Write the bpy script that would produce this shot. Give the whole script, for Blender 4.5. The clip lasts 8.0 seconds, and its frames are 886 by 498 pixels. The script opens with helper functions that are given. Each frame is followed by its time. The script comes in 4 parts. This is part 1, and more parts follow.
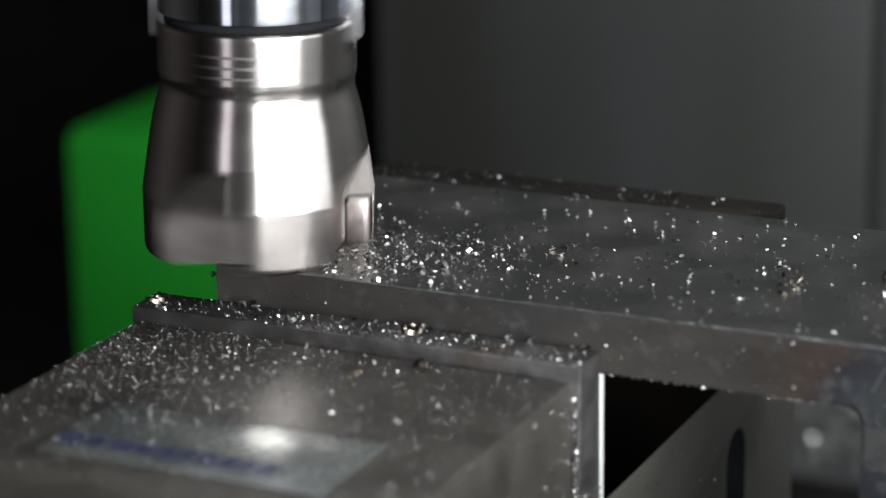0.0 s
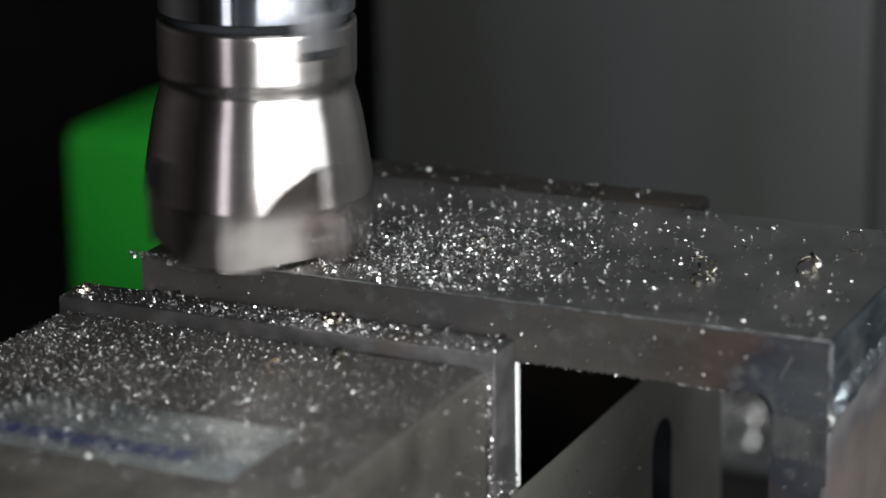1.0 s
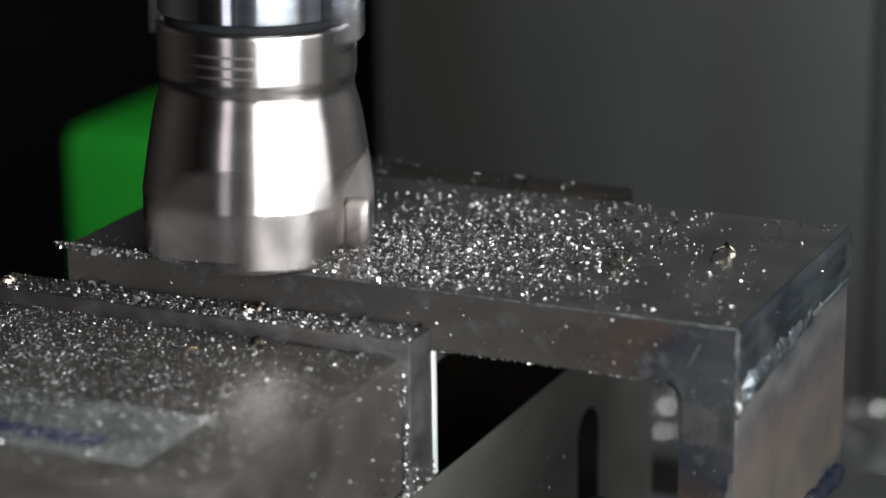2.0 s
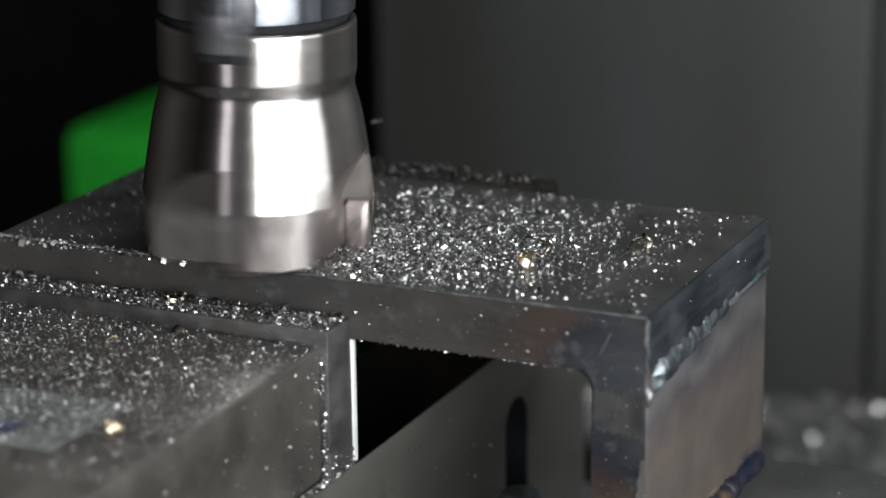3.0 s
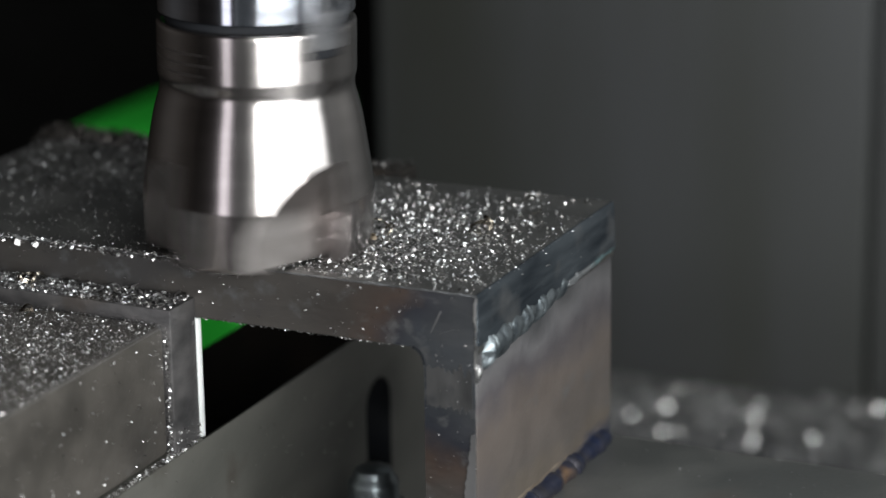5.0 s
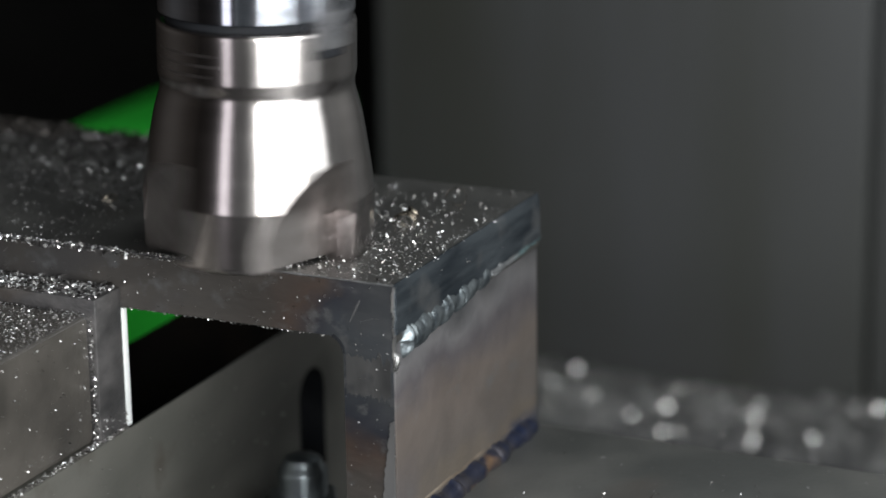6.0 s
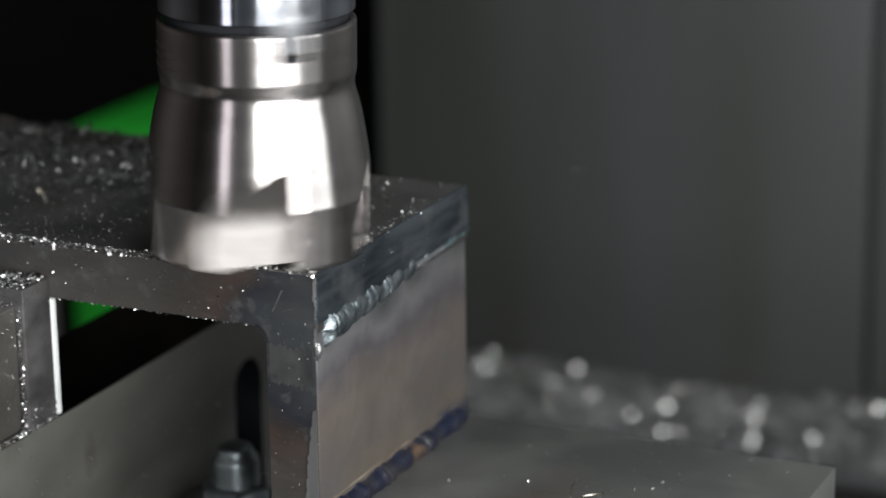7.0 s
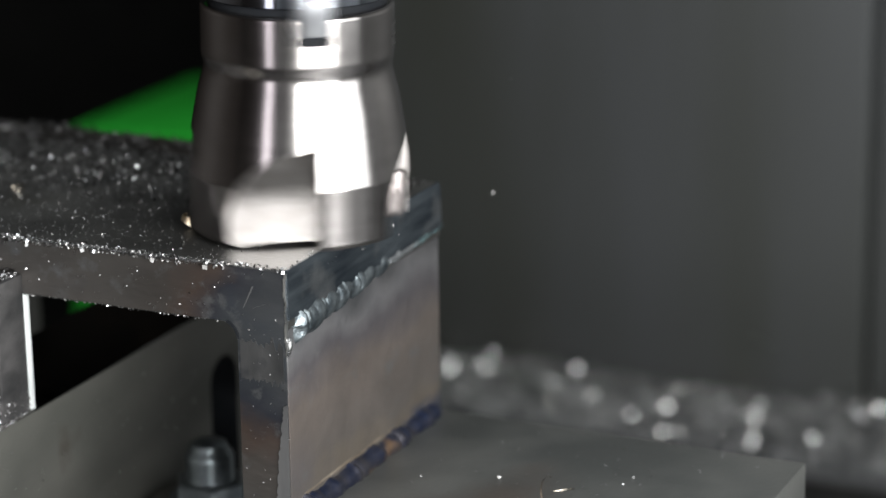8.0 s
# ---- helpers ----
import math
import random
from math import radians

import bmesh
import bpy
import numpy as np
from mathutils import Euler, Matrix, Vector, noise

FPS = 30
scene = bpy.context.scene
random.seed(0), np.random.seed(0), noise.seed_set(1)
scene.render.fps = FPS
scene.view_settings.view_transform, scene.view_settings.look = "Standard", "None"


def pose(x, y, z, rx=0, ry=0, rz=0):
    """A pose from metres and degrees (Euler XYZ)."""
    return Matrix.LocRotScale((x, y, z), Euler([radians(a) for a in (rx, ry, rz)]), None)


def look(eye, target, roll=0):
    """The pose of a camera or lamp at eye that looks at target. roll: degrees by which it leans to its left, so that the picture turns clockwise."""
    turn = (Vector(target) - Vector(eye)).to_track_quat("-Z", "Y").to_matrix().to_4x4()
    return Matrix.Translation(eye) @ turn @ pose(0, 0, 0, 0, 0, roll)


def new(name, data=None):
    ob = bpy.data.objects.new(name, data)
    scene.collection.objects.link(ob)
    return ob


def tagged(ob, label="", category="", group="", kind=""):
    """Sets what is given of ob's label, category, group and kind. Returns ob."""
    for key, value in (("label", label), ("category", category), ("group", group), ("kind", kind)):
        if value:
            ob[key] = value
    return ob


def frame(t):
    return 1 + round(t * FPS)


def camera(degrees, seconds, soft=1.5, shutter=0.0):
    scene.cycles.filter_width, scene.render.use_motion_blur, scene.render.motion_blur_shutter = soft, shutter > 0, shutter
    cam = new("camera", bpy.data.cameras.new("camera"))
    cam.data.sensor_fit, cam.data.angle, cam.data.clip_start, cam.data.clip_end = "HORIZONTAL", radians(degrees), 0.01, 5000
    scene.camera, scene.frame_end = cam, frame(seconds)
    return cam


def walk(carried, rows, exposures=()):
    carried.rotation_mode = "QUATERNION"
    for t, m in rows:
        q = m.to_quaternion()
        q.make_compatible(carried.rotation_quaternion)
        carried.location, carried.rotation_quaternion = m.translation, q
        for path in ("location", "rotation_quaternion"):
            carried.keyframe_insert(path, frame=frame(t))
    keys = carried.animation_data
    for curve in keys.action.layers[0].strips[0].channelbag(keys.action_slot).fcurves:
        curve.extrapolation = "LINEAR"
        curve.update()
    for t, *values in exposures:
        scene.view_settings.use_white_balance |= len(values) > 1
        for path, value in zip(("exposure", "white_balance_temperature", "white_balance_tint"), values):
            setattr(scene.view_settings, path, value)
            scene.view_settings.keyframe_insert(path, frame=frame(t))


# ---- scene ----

# Milling machine close-up: the table carries vise and bracket past a spinning face mill.
# Metres. Origin: under the spindle axis, on the machine table.

# ---- camera ----
cam = camera(19.27, 8.0, soft=1.5, shutter=0.5)
EYE = pose(0.2654, -0.4761, 0.2740, 90 - 16.78, 0, 24.95) @ pose(0, 0, 0, 0, 0, -0.80)
cam.data.dof.use_dof = True
cam.data.dof.focus_distance = 0.558
cam.data.dof.aperture_fstop = 9.6
walk(cam, [(0.0, EYE), (8.0, EYE)], [(0.0, -0.02), (4.5, 0.05), (6.0, 0.13), (7.5, 0.17), (8.0, 0.34)])

# ---- world and lamps ----
world = bpy.data.worlds.new("world")
scene.world = world
world.use_nodes = True
world.node_tree.nodes["Background"].inputs["Color"].default_value = (0.8, 0.9, 1.0, 1)
world.node_tree.nodes["Background"].inputs["Strength"].default_value = 0.02


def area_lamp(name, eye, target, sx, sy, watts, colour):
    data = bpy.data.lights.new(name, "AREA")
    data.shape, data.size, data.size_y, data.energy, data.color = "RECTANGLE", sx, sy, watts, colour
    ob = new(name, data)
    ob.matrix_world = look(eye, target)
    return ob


area_lamp("window_light", (0.772, -0.581, 0.275), (0, 0, 0.13), 0.90, 0.60, 27.5, (0.985, 1.0, 0.985))
area_lamp("side_window_light", (-0.06, -0.66, 0.20), (0, 0, 0.14), 0.11, 0.45, 0.32, (0.98, 0.94, 1.0))
# Unseen overhead lamp added as a fill for plate and chips.
area_lamp("overhead_fill_light", (0.10, 0.05, 0.95), (0, 0, 0.1), 0.5, 0.3, 4.7, (0.93, 0.98, 1.0))
# Unseen weak lamp added to brighten the cutter's right side.
area_lamp("right_fill_light", (1.12, 0.02, 0.30), (0, 0, 0.12), 0.50, 0.60, 2.6, (0.97, 1.0, 1.0))
scene.view_settings.exposure = 0.0


# ---- materials ----
def material(name, base, second, metallic, rough, scale=40.0, bump=0.0, bump_scale=300.0, rough_var=0.12, stretch=(1, 1, 1), detail=6.0,
             stain=None, stain_scale=12.0, stain_at=0.58, gloss=0.5):
    """Two colours mixed by grain, a stain at a larger scale, uneven gloss and fine relief."""
    m = bpy.data.materials.new(name)
    m.use_nodes = True
    t = m.node_tree
    b = t.nodes["Principled BSDF"]
    co = t.nodes.new("ShaderNodeTexCoord")
    mp = t.nodes.new("ShaderNodeMapping")
    mp.inputs["Scale"].default_value = stretch
    t.links.new(co.outputs["Object"], mp.inputs["Vector"])
    n = t.nodes.new("ShaderNodeTexNoise")
    n.inputs["Scale"].default_value, n.inputs["Detail"].default_value = scale, detail
    t.links.new(mp.outputs["Vector"], n.inputs["Vector"])
    ramp = t.nodes.new("ShaderNodeValToRGB")
    ramp.color_ramp.elements[0].position, ramp.color_ramp.elements[1].position = 0.35, 0.68
    ramp.color_ramp.elements[0].color, ramp.color_ramp.elements[1].color = (*base, 1), (*second, 1)
    t.links.new(n.outputs["Fac"], ramp.inputs["Fac"])
    colour = ramp.outputs["Color"]
    if stain:
        n2 = t.nodes.new("ShaderNodeTexNoise")
        n2.inputs["Scale"].default_value, n2.inputs["Detail"].default_value = stain_scale, 5.0
        t.links.new(co.outputs["Object"], n2.inputs["Vector"])
        r2 = t.nodes.new("ShaderNodeValToRGB")
        r2.color_ramp.elements[0].position, r2.color_ramp.elements[1].position = stain_at, stain_at + 0.14
        t.links.new(n2.outputs["Fac"], r2.inputs["Fac"])
        mix = t.nodes.new("ShaderNodeMixRGB")
        mix.inputs["Color2"].default_value = (*stain, 1)
        t.links.new(r2.outputs["Color"], mix.inputs["Fac"])
        t.links.new(colour, mix.inputs["Color1"])
        colour = mix.outputs["Color"]
    t.links.new(colour, b.inputs["Base Color"])
    b.inputs["Metallic"].default_value = metallic
    b.inputs["Specular IOR Level"].default_value = gloss
    rr = t.nodes.new("ShaderNodeMapRange")
    rr.inputs["To Min"].default_value, rr.inputs["To Max"].default_value = max(0.02, rough - rough_var), min(1, rough + rough_var)
    t.links.new(n.outputs["Fac"], rr.inputs["Value"])
    t.links.new(rr.outputs["Result"], b.inputs["Roughness"])
    if bump:
        n3 = t.nodes.new("ShaderNodeTexNoise")
        n3.inputs["Scale"].default_value, n3.inputs["Detail"].default_value = bump_scale, 4.0
        t.links.new(mp.outputs["Vector"], n3.inputs["Vector"])
        bp = t.nodes.new("ShaderNodeBump")
        bp.inputs["Strength"].default_value, bp.inputs["Distance"].default_value = bump, 0.0004
        t.links.new(n3.outputs["Fac"], bp.inputs["Height"])
        t.links.new(bp.outputs["Normal"], b.inputs["Normal"])
    return m


CUTTER = material("satin_nickel", (0.41, 0.383, 0.378), (0.48, 0.452, 0.444), 1.0, 0.21, 160, 0.03, 900, 0.03, (1, 1, 3))


def turned(m, amount):
    """Fine turning marks round the z axis, which draw highlights out lengthwise."""
    t = m.node_tree
    tan = t.nodes.new("ShaderNodeTangent")
    tan.direction_type, tan.axis = "RADIAL", "Z"
    b = t.nodes["Principled BSDF"]
    b.inputs["Anisotropic"].default_value, b.inputs["Anisotropic Rotation"].default_value = amount, 0.25
    t.links.new(tan.outputs["Tangent"], b.inputs["Tangent"])


turned(CUTTER, 0.45)
POCKET = material("machined_pocket", (0.25, 0.232, 0.226), (0.33, 0.310, 0.302), 1.0, 0.37, 200, 0.1, 900, 0.06)
ETCH = material("etched_steel", (0.24, 0.225, 0.22), (0.34, 0.32, 0.315), 1.0, 0.34, 900, 0.2, 900)
ARBOR = material("ground_arbor", (0.44, 0.47, 0.54), (0.52, 0.55, 0.62), 1.0, 0.11, 80, 0.0, 400, 0.03, (1, 1, 8))
KEY = material("key_steel", (0.25, 0.255, 0.275), (0.34, 0.345, 0.36), 0.9, 0.30, 150, 0.1, 600)
# Near-black for screws, and for shade painted into gaps and slots.
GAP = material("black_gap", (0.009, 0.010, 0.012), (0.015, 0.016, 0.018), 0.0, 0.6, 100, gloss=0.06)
CARBIDE = material("carbide", (0.20, 0.175, 0.172), (0.34, 0.305, 0.30), 0.9, 0.36, 300, 0.1, 700)
MILL = material("mill_scale_steel", (0.038, 0.038, 0.037), (0.066, 0.064, 0.060), 0.55, 0.42, 55, 0.25, 700, 0.12, (1, 1, 1), 8.0,
                (0.10, 0.075, 0.06), 22.0, 0.60)
MILLED = material("face_milled_steel", (0.155, 0.155, 0.151), (0.225, 0.222, 0.213), 0.9, 0.33, 60, 0.15, 900, 0.1, (1, 1, 1), 8.0, (0.11, 0.105, 0.09), 24.0, 0.58)
SIDE = material("scaled_plate_side", (0.072, 0.068, 0.068), (0.155, 0.138, 0.130), 0.7, 0.42, 60, 0.5, 380, 0.12, (1, 1, 1), 8.0,
                (0.06, 0.07, 0.10), 26.0, 0.57)


def heat_tint(m, stops, low, high, grain=38.0, swing=0.36):
    """Bands of oxide colour between two welds, by height in the thing, broken up by noise."""
    t = m.node_tree
    co = t.nodes.new("ShaderNodeTexCoord")
    sep = t.nodes.new("ShaderNodeSeparateXYZ")
    t.links.new(co.outputs["Object"], sep.inputs["Vector"])
    n = t.nodes.new("ShaderNodeTexNoise")
    n.inputs["Scale"].default_value, n.inputs["Detail"].default_value = grain, 7.0
    t.links.new(co.outputs["Object"], n.inputs["Vector"])
    mr = t.nodes.new("ShaderNodeMapRange")
    mr.inputs["From Min"].default_value, mr.inputs["From Max"].default_value = low, high
    t.links.new(sep.outputs["Z"], mr.inputs["Value"])
    add = t.nodes.new("ShaderNodeMath")
    add.operation = "MULTIPLY_ADD"
    t.links.new(n.outputs["Fac"], add.inputs[0])
    add.inputs[1].default_value = swing
    t.links.new(mr.outputs["Result"], add.inputs[2])
    sub = t.nodes.new("ShaderNodeMath")
    sub.operation = "SUBTRACT"
    t.links.new(add.outputs["Value"], sub.inputs[0])
    sub.inputs[1].default_value = swing / 2
    r = t.nodes.new("ShaderNodeValToRGB")
    for i, (at_, c) in enumerate(stops):
        e = r.color_ramp.elements[i] if i < 2 else r.color_ramp.elements.new(at_)
        e.position, e.color = at_, (*c, 1)
    t.links.new(sub.outputs["Value"], r.inputs["Fac"])
    b = t.nodes["Principled BSDF"]
    old = b.inputs["Base Color"].links[0].from_socket
    mix = t.nodes.new("ShaderNodeMixRGB")
    mix.inputs["Fac"].default_value = 0.7
    t.links.new(old, mix.inputs["Color1"])
    t.links.new(r.outputs["Color"], mix.inputs["Color2"])
    t.links.new(mix.outputs["Color"], b.inputs["Base Color"])


heat_tint(SIDE, [(0.0, (0.05, 0.06, 0.10)), (1.0, (0.05, 0.055, 0.062)), (0.10, (0.18, 0.150, 0.118)), (0.22, (0.145, 0.126, 0.114)), (0.55, (0.155, 0.128, 0.113)), (0.74, (0.088, 0.082, 0.093)), (0.86, (0.15, 0.15, 0.16))], 0.012, 0.056, 55.0, 0.5)
EDGE = material("smoky_edge", (0.026, 0.026, 0.027), (0.095, 0.087, 0.082), 0.65, 0.42, 95, 0.5, 420, 0.14, (0.45, 1, 1), 8.0, (0.035, 0.04, 0.052), 55.0, 0.52)


def ring_tint(m, x, z, reach, stops, swing):
    """Oxide colours in rings round a weld at x, z, broken up by noise."""
    t = m.node_tree
    co = t.nodes.new("ShaderNodeTexCoord")
    flat = t.nodes.new("ShaderNodeVectorMath")
    flat.operation = "MULTIPLY_ADD"
    flat.inputs[1].default_value, flat.inputs[2].default_value = (1, 0, 1), (-x, 0, -z)
    t.links.new(co.outputs["Object"], flat.inputs[0])
    far = t.nodes.new("ShaderNodeVectorMath")
    far.operation = "LENGTH"
    t.links.new(flat.outputs["Vector"], far.inputs[0])
    n = t.nodes.new("ShaderNodeTexNoise")
    n.inputs["Scale"].default_value, n.inputs["Detail"].default_value = 130.0, 8.0
    t.links.new(co.outputs["Object"], n.inputs["Vector"])
    mr = t.nodes.new("ShaderNodeMapRange")
    mr.clamp = False
    mr.inputs["From Max"].default_value, mr.inputs["To Min"].default_value, mr.inputs["To Max"].default_value = reach, -swing / 2, 1 - swing / 2
    t.links.new(far.outputs["Value"], mr.inputs["Value"])
    add = t.nodes.new("ShaderNodeMath")
    add.operation = "MULTIPLY_ADD"
    add.inputs[1].default_value = swing
    t.links.new(n.outputs["Fac"], add.inputs[0])
    t.links.new(mr.outputs["Result"], add.inputs[2])
    r = t.nodes.new("ShaderNodeValToRGB")
    for i, (at_, c) in enumerate(stops):
        e = r.color_ramp.elements[i] if i < 2 else r.color_ramp.elements.new(at_)
        e.position, e.color = at_, (*c, 1)
    t.links.new(add.outputs["Value"], r.inputs["Fac"])
    b = t.nodes["Principled BSDF"]
    old = b.inputs["Base Color"].links[0].from_socket
    mix = t.nodes.new("ShaderNodeMixRGB")
    mix.inputs["Fac"].default_value = 0.72
    t.links.new(old, mix.inputs["Color1"])
    t.links.new(r.outputs["Color"], mix.inputs["Color2"])
    t.links.new(mix.outputs["Color"], b.inputs["Base Color"])


def scuff(m, colour, scale, stretch, at_):
    """Bare brushed patches worn through the skin, glossier than the rest."""
    t = m.node_tree
    co = t.nodes.new("ShaderNodeTexCoord")
    mp = t.nodes.new("ShaderNodeMapping")
    mp.inputs["Scale"].default_value, mp.inputs["Rotation"].default_value = stretch, (0, 0.5, 0)
    t.links.new(co.outputs["Object"], mp.inputs["Vector"])
    n = t.nodes.new("ShaderNodeTexNoise")
    n.inputs["Scale"].default_value, n.inputs["Detail"].default_value, n.inputs["Roughness"].default_value = scale, 9.0, 0.62
    t.links.new(mp.outputs["Vector"], n.inputs["Vector"])
    r = t.nodes.new("ShaderNodeValToRGB")
    r.color_ramp.elements[0].position, r.color_ramp.elements[1].position = at_ - 0.06, at_ + 0.10
    t.links.new(n.outputs["Fac"], r.inputs["Fac"])
    b = t.nodes["Principled BSDF"]
    mix = t.nodes.new("ShaderNodeMixRGB")
    mix.inputs["Color2"].default_value = (*colour, 1)
    t.links.new(r.outputs["Color"], mix.inputs["Fac"])
    t.links.new(b.inputs["Base Color"].links[0].from_socket, mix.inputs["Color1"])
    t.links.new(mix.outputs["Color"], b.inputs["Base Color"])


ring_tint(EDGE, 0.0514, 0.0538, 0.040, [(0.0, (0.070, 0.078, 0.088)), (1.0, (0.066, 0.061, 0.057)), (0.30, (0.044, 0.050, 0.058)), (0.45, (0.020, 0.024, 0.036)), (0.60, (0.068, 0.046, 0.037)), (0.76, (0.058, 0.050, 0.045))], 0.34)
scuff(EDGE, (0.095, 0.097, 0.10), 260.0, (0.8, 1, 0.8), 0.62)
scuff(SIDE, (0.13, 0.127, 0.127), 160.0, (1, 0.6, 1.4), 0.64)
BASE_STEEL = material("grey_hot_rolled_steel", (0.085, 0.088, 0.085), (0.135, 0.135, 0.128), 0.5, 0.40, 45, 0.2, 700, 0.1, (1, 1, 1), 8.0, (0.10, 0.085, 0.075), 18.0, 0.62)
TEAL = material("teal_tinted_weld", (0.05, 0.095, 0.105), (0.13, 0.19, 0.20), 0.8, 0.40, 160, 0.3, 600)
SMOOTH_WELD = material("smooth_weld_metal", (0.15, 0.16, 0.17), (0.26, 0.27, 0.28), 0.8, 0.42, 120, 0.3, 500)
WELD = material("weld_metal", (0.060, 0.074, 0.086), (0.19, 0.215, 0.23), 0.9, 0.36, 260, 0.6, 900, 0.12)
STRAW = material("straw_tinted_steel", (0.24, 0.19, 0.145), (0.40, 0.34, 0.28), 0.8, 0.40, 150, 0.2, 600)
BLUED = material("heat_blued_weld", (0.022, 0.030, 0.065), (0.07, 0.065, 0.07), 0.8, 0.35, 160, 0.3, 700, 0.1, (1, 1, 1), 6.0, (0.30, 0.18, 0.09), 60.0, 0.62)
VISE = material("dark_vise_steel", (0.051, 0.0475, 0.043), (0.097, 0.089, 0.080), 0.55, 0.40, 60, 0.25, 600, 0.14, (1, 1, 1), 9.0,
                (0.11, 0.078, 0.058), 34.0, 0.64)
GROUND = material("ground_vise_side", (0.088, 0.088, 0.080), (0.158, 0.153, 0.139), 0.6, 0.42, 26, 0.25, 600, 0.13, (1, 0.5, 1), 9.0,
                  (0.060, 0.052, 0.044), 46.0, 0.60)
JAW = material("ground_jaw_steel", (0.075, 0.074, 0.076), (0.150, 0.144, 0.145), 0.8, 0.40, 110, 0.3, 700, 0.12, (1, 1, 1.6), 8.0, (0.085, 0.070, 0.058), 60.0, 0.56)
PLATE_TAG = material("anodised_tag", (0.22, 0.232, 0.232), (0.35, 0.37, 0.36), 0.75, 0.26, 60, 0.05, 400, 0.1)
INK = material("blue_black_print", (0.012, 0.016, 0.045), (0.03, 0.035, 0.08), 0.0, 0.5, 80)
CHIP = material("bright_chip", (0.62, 0.61, 0.61), (0.82, 0.81, 0.80), 1.0, 0.34, 400)


def vary_by_piece(m, dark, light):
    """Each loose piece takes its own tone."""
    t = m.node_tree
    g = t.nodes.new("ShaderNodeNewGeometry")
    r = t.nodes.new("ShaderNodeValToRGB")
    r.color_ramp.elements[0].color, r.color_ramp.elements[1].color = (*dark, 1), (*light, 1)
    r.color_ramp.elements[0].position, r.color_ramp.elements[1].position = 0.15, 0.85
    t.links.new(g.outputs["Random Per Island"], r.inputs["Fac"])
    t.links.new(r.outputs["Color"], t.nodes["Principled BSDF"].inputs["Base Color"])


vary_by_piece(CHIP, (0.09, 0.087, 0.085), (0.76, 0.755, 0.76))
CHIP_WARM = material("straw_chip", (0.42, 0.32, 0.21), (0.66, 0.57, 0.44), 0.9, 0.34, 500)
DARK_EDGE = material("blued_ground_edge", (0.020, 0.027, 0.036), (0.072, 0.085, 0.097), 0.8, 0.38, 190, 0.45, 420, 0.14, (1, 0.22, 1.5), 9.0, (0.11, 0.115, 0.12), 60.0, 0.57)
STRIP = material("ground_strip_steel", (0.14, 0.14, 0.145), (0.24, 0.24, 0.245), 0.8, 0.38, 120, 0.3, 700, 0.1, (1, 1, 0.2))
SMUDGE = material("dull_smear", (0.050, 0.051, 0.053), (0.100, 0.10, 0.102), 0.75, 0.42, 130, 0.4, 500, 0.12, (1, 1, 0.4), 8.0, (0.035, 0.037, 0.043), 90.0, 0.55)
SMEAR = material("brushed_smear", (0.10, 0.102, 0.106), (0.20, 0.20, 0.205), 0.8, 0.40, 220, 0.4, 700, 0.1, (1, 1, 0.25))
BURR = material("bright_burr", (0.45, 0.46, 0.47), (0.75, 0.75, 0.75), 1.0, 0.3, 300, 0.3, 900)
BOLT = material("blackened_bolt", (0.10, 0.118, 0.128), (0.19, 0.21, 0.225), 0.85, 0.33, 200, 0.15, 900)
GREEN = material("green_enamel", (0.010, 0.21, 0.016), (0.012, 0.24, 0.020), 0.0, 0.40, 20)
WALL = material("grey_sheet_metal", (0.023, 0.024, 0.021), (0.0325, 0.034, 0.0365), 0.0, 0.45, 2.2, 0.0, 300, 0.1, (9, 1, 0.8), gloss=0.3)
ENCLOSURE = material("enclosure_paint", (0.36, 0.37, 0.37), (0.42, 0.43, 0.43), 0.0, 0.5, 3.0)
OILED = material("oily_dark_steel", (0.010, 0.0095, 0.009), (0.020, 0.018, 0.016), 0.0, 0.75, 60, 0.4, 500, 0.12, (1, 1, 1), 8.0, (0.028, 0.022, 0.018), 40.0, 0.58, gloss=0.04)
POLISHED = material("polished_way", (0.10, 0.10, 0.10), (0.14, 0.14, 0.14), 1.0, 0.14, 60, 0.0, 300, 0.05)
PARALLEL = material("bright_ground_steel", (0.75, 0.78, 0.78), (0.85, 0.87, 0.87), 0.55, 0.42, 90)
# Near-black: deep shade put into the colour of floor and far walls.
BLACK = material("shade_black", (0.011, 0.011, 0.011), (0.018, 0.018, 0.017), 0.0, 0.8, 30, gloss=0.15)
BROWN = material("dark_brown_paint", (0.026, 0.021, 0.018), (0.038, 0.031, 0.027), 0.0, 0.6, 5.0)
TABLE = material("cast_iron", (0.05, 0.052, 0.055), (0.09, 0.09, 0.092), 0.4, 0.5, 50, 0.2, 500)


# ---- building blocks ----
def box(bm, x0, x1, y0, y1, z0, z1, bevel=0.0, segments=2):
    r = bmesh.ops.create_cube(bm, size=1.0)
    for v in r["verts"]:
        v.co = Vector(((x0 + x1) / 2 + v.co.x * (x1 - x0), (y0 + y1) / 2 + v.co.y * (y1 - y0), (z0 + z1) / 2 + v.co.z * (z1 - z0)))
    if bevel:
        edges = {e for v in r["verts"] for e in v.link_edges}
        bmesh.ops.bevel(bm, geom=list(edges), offset=bevel, segments=segments, affect="EDGES", profile=0.5)
    return bm


def boxed(*a, **k):
    return box(bmesh.new(), *a, **k)


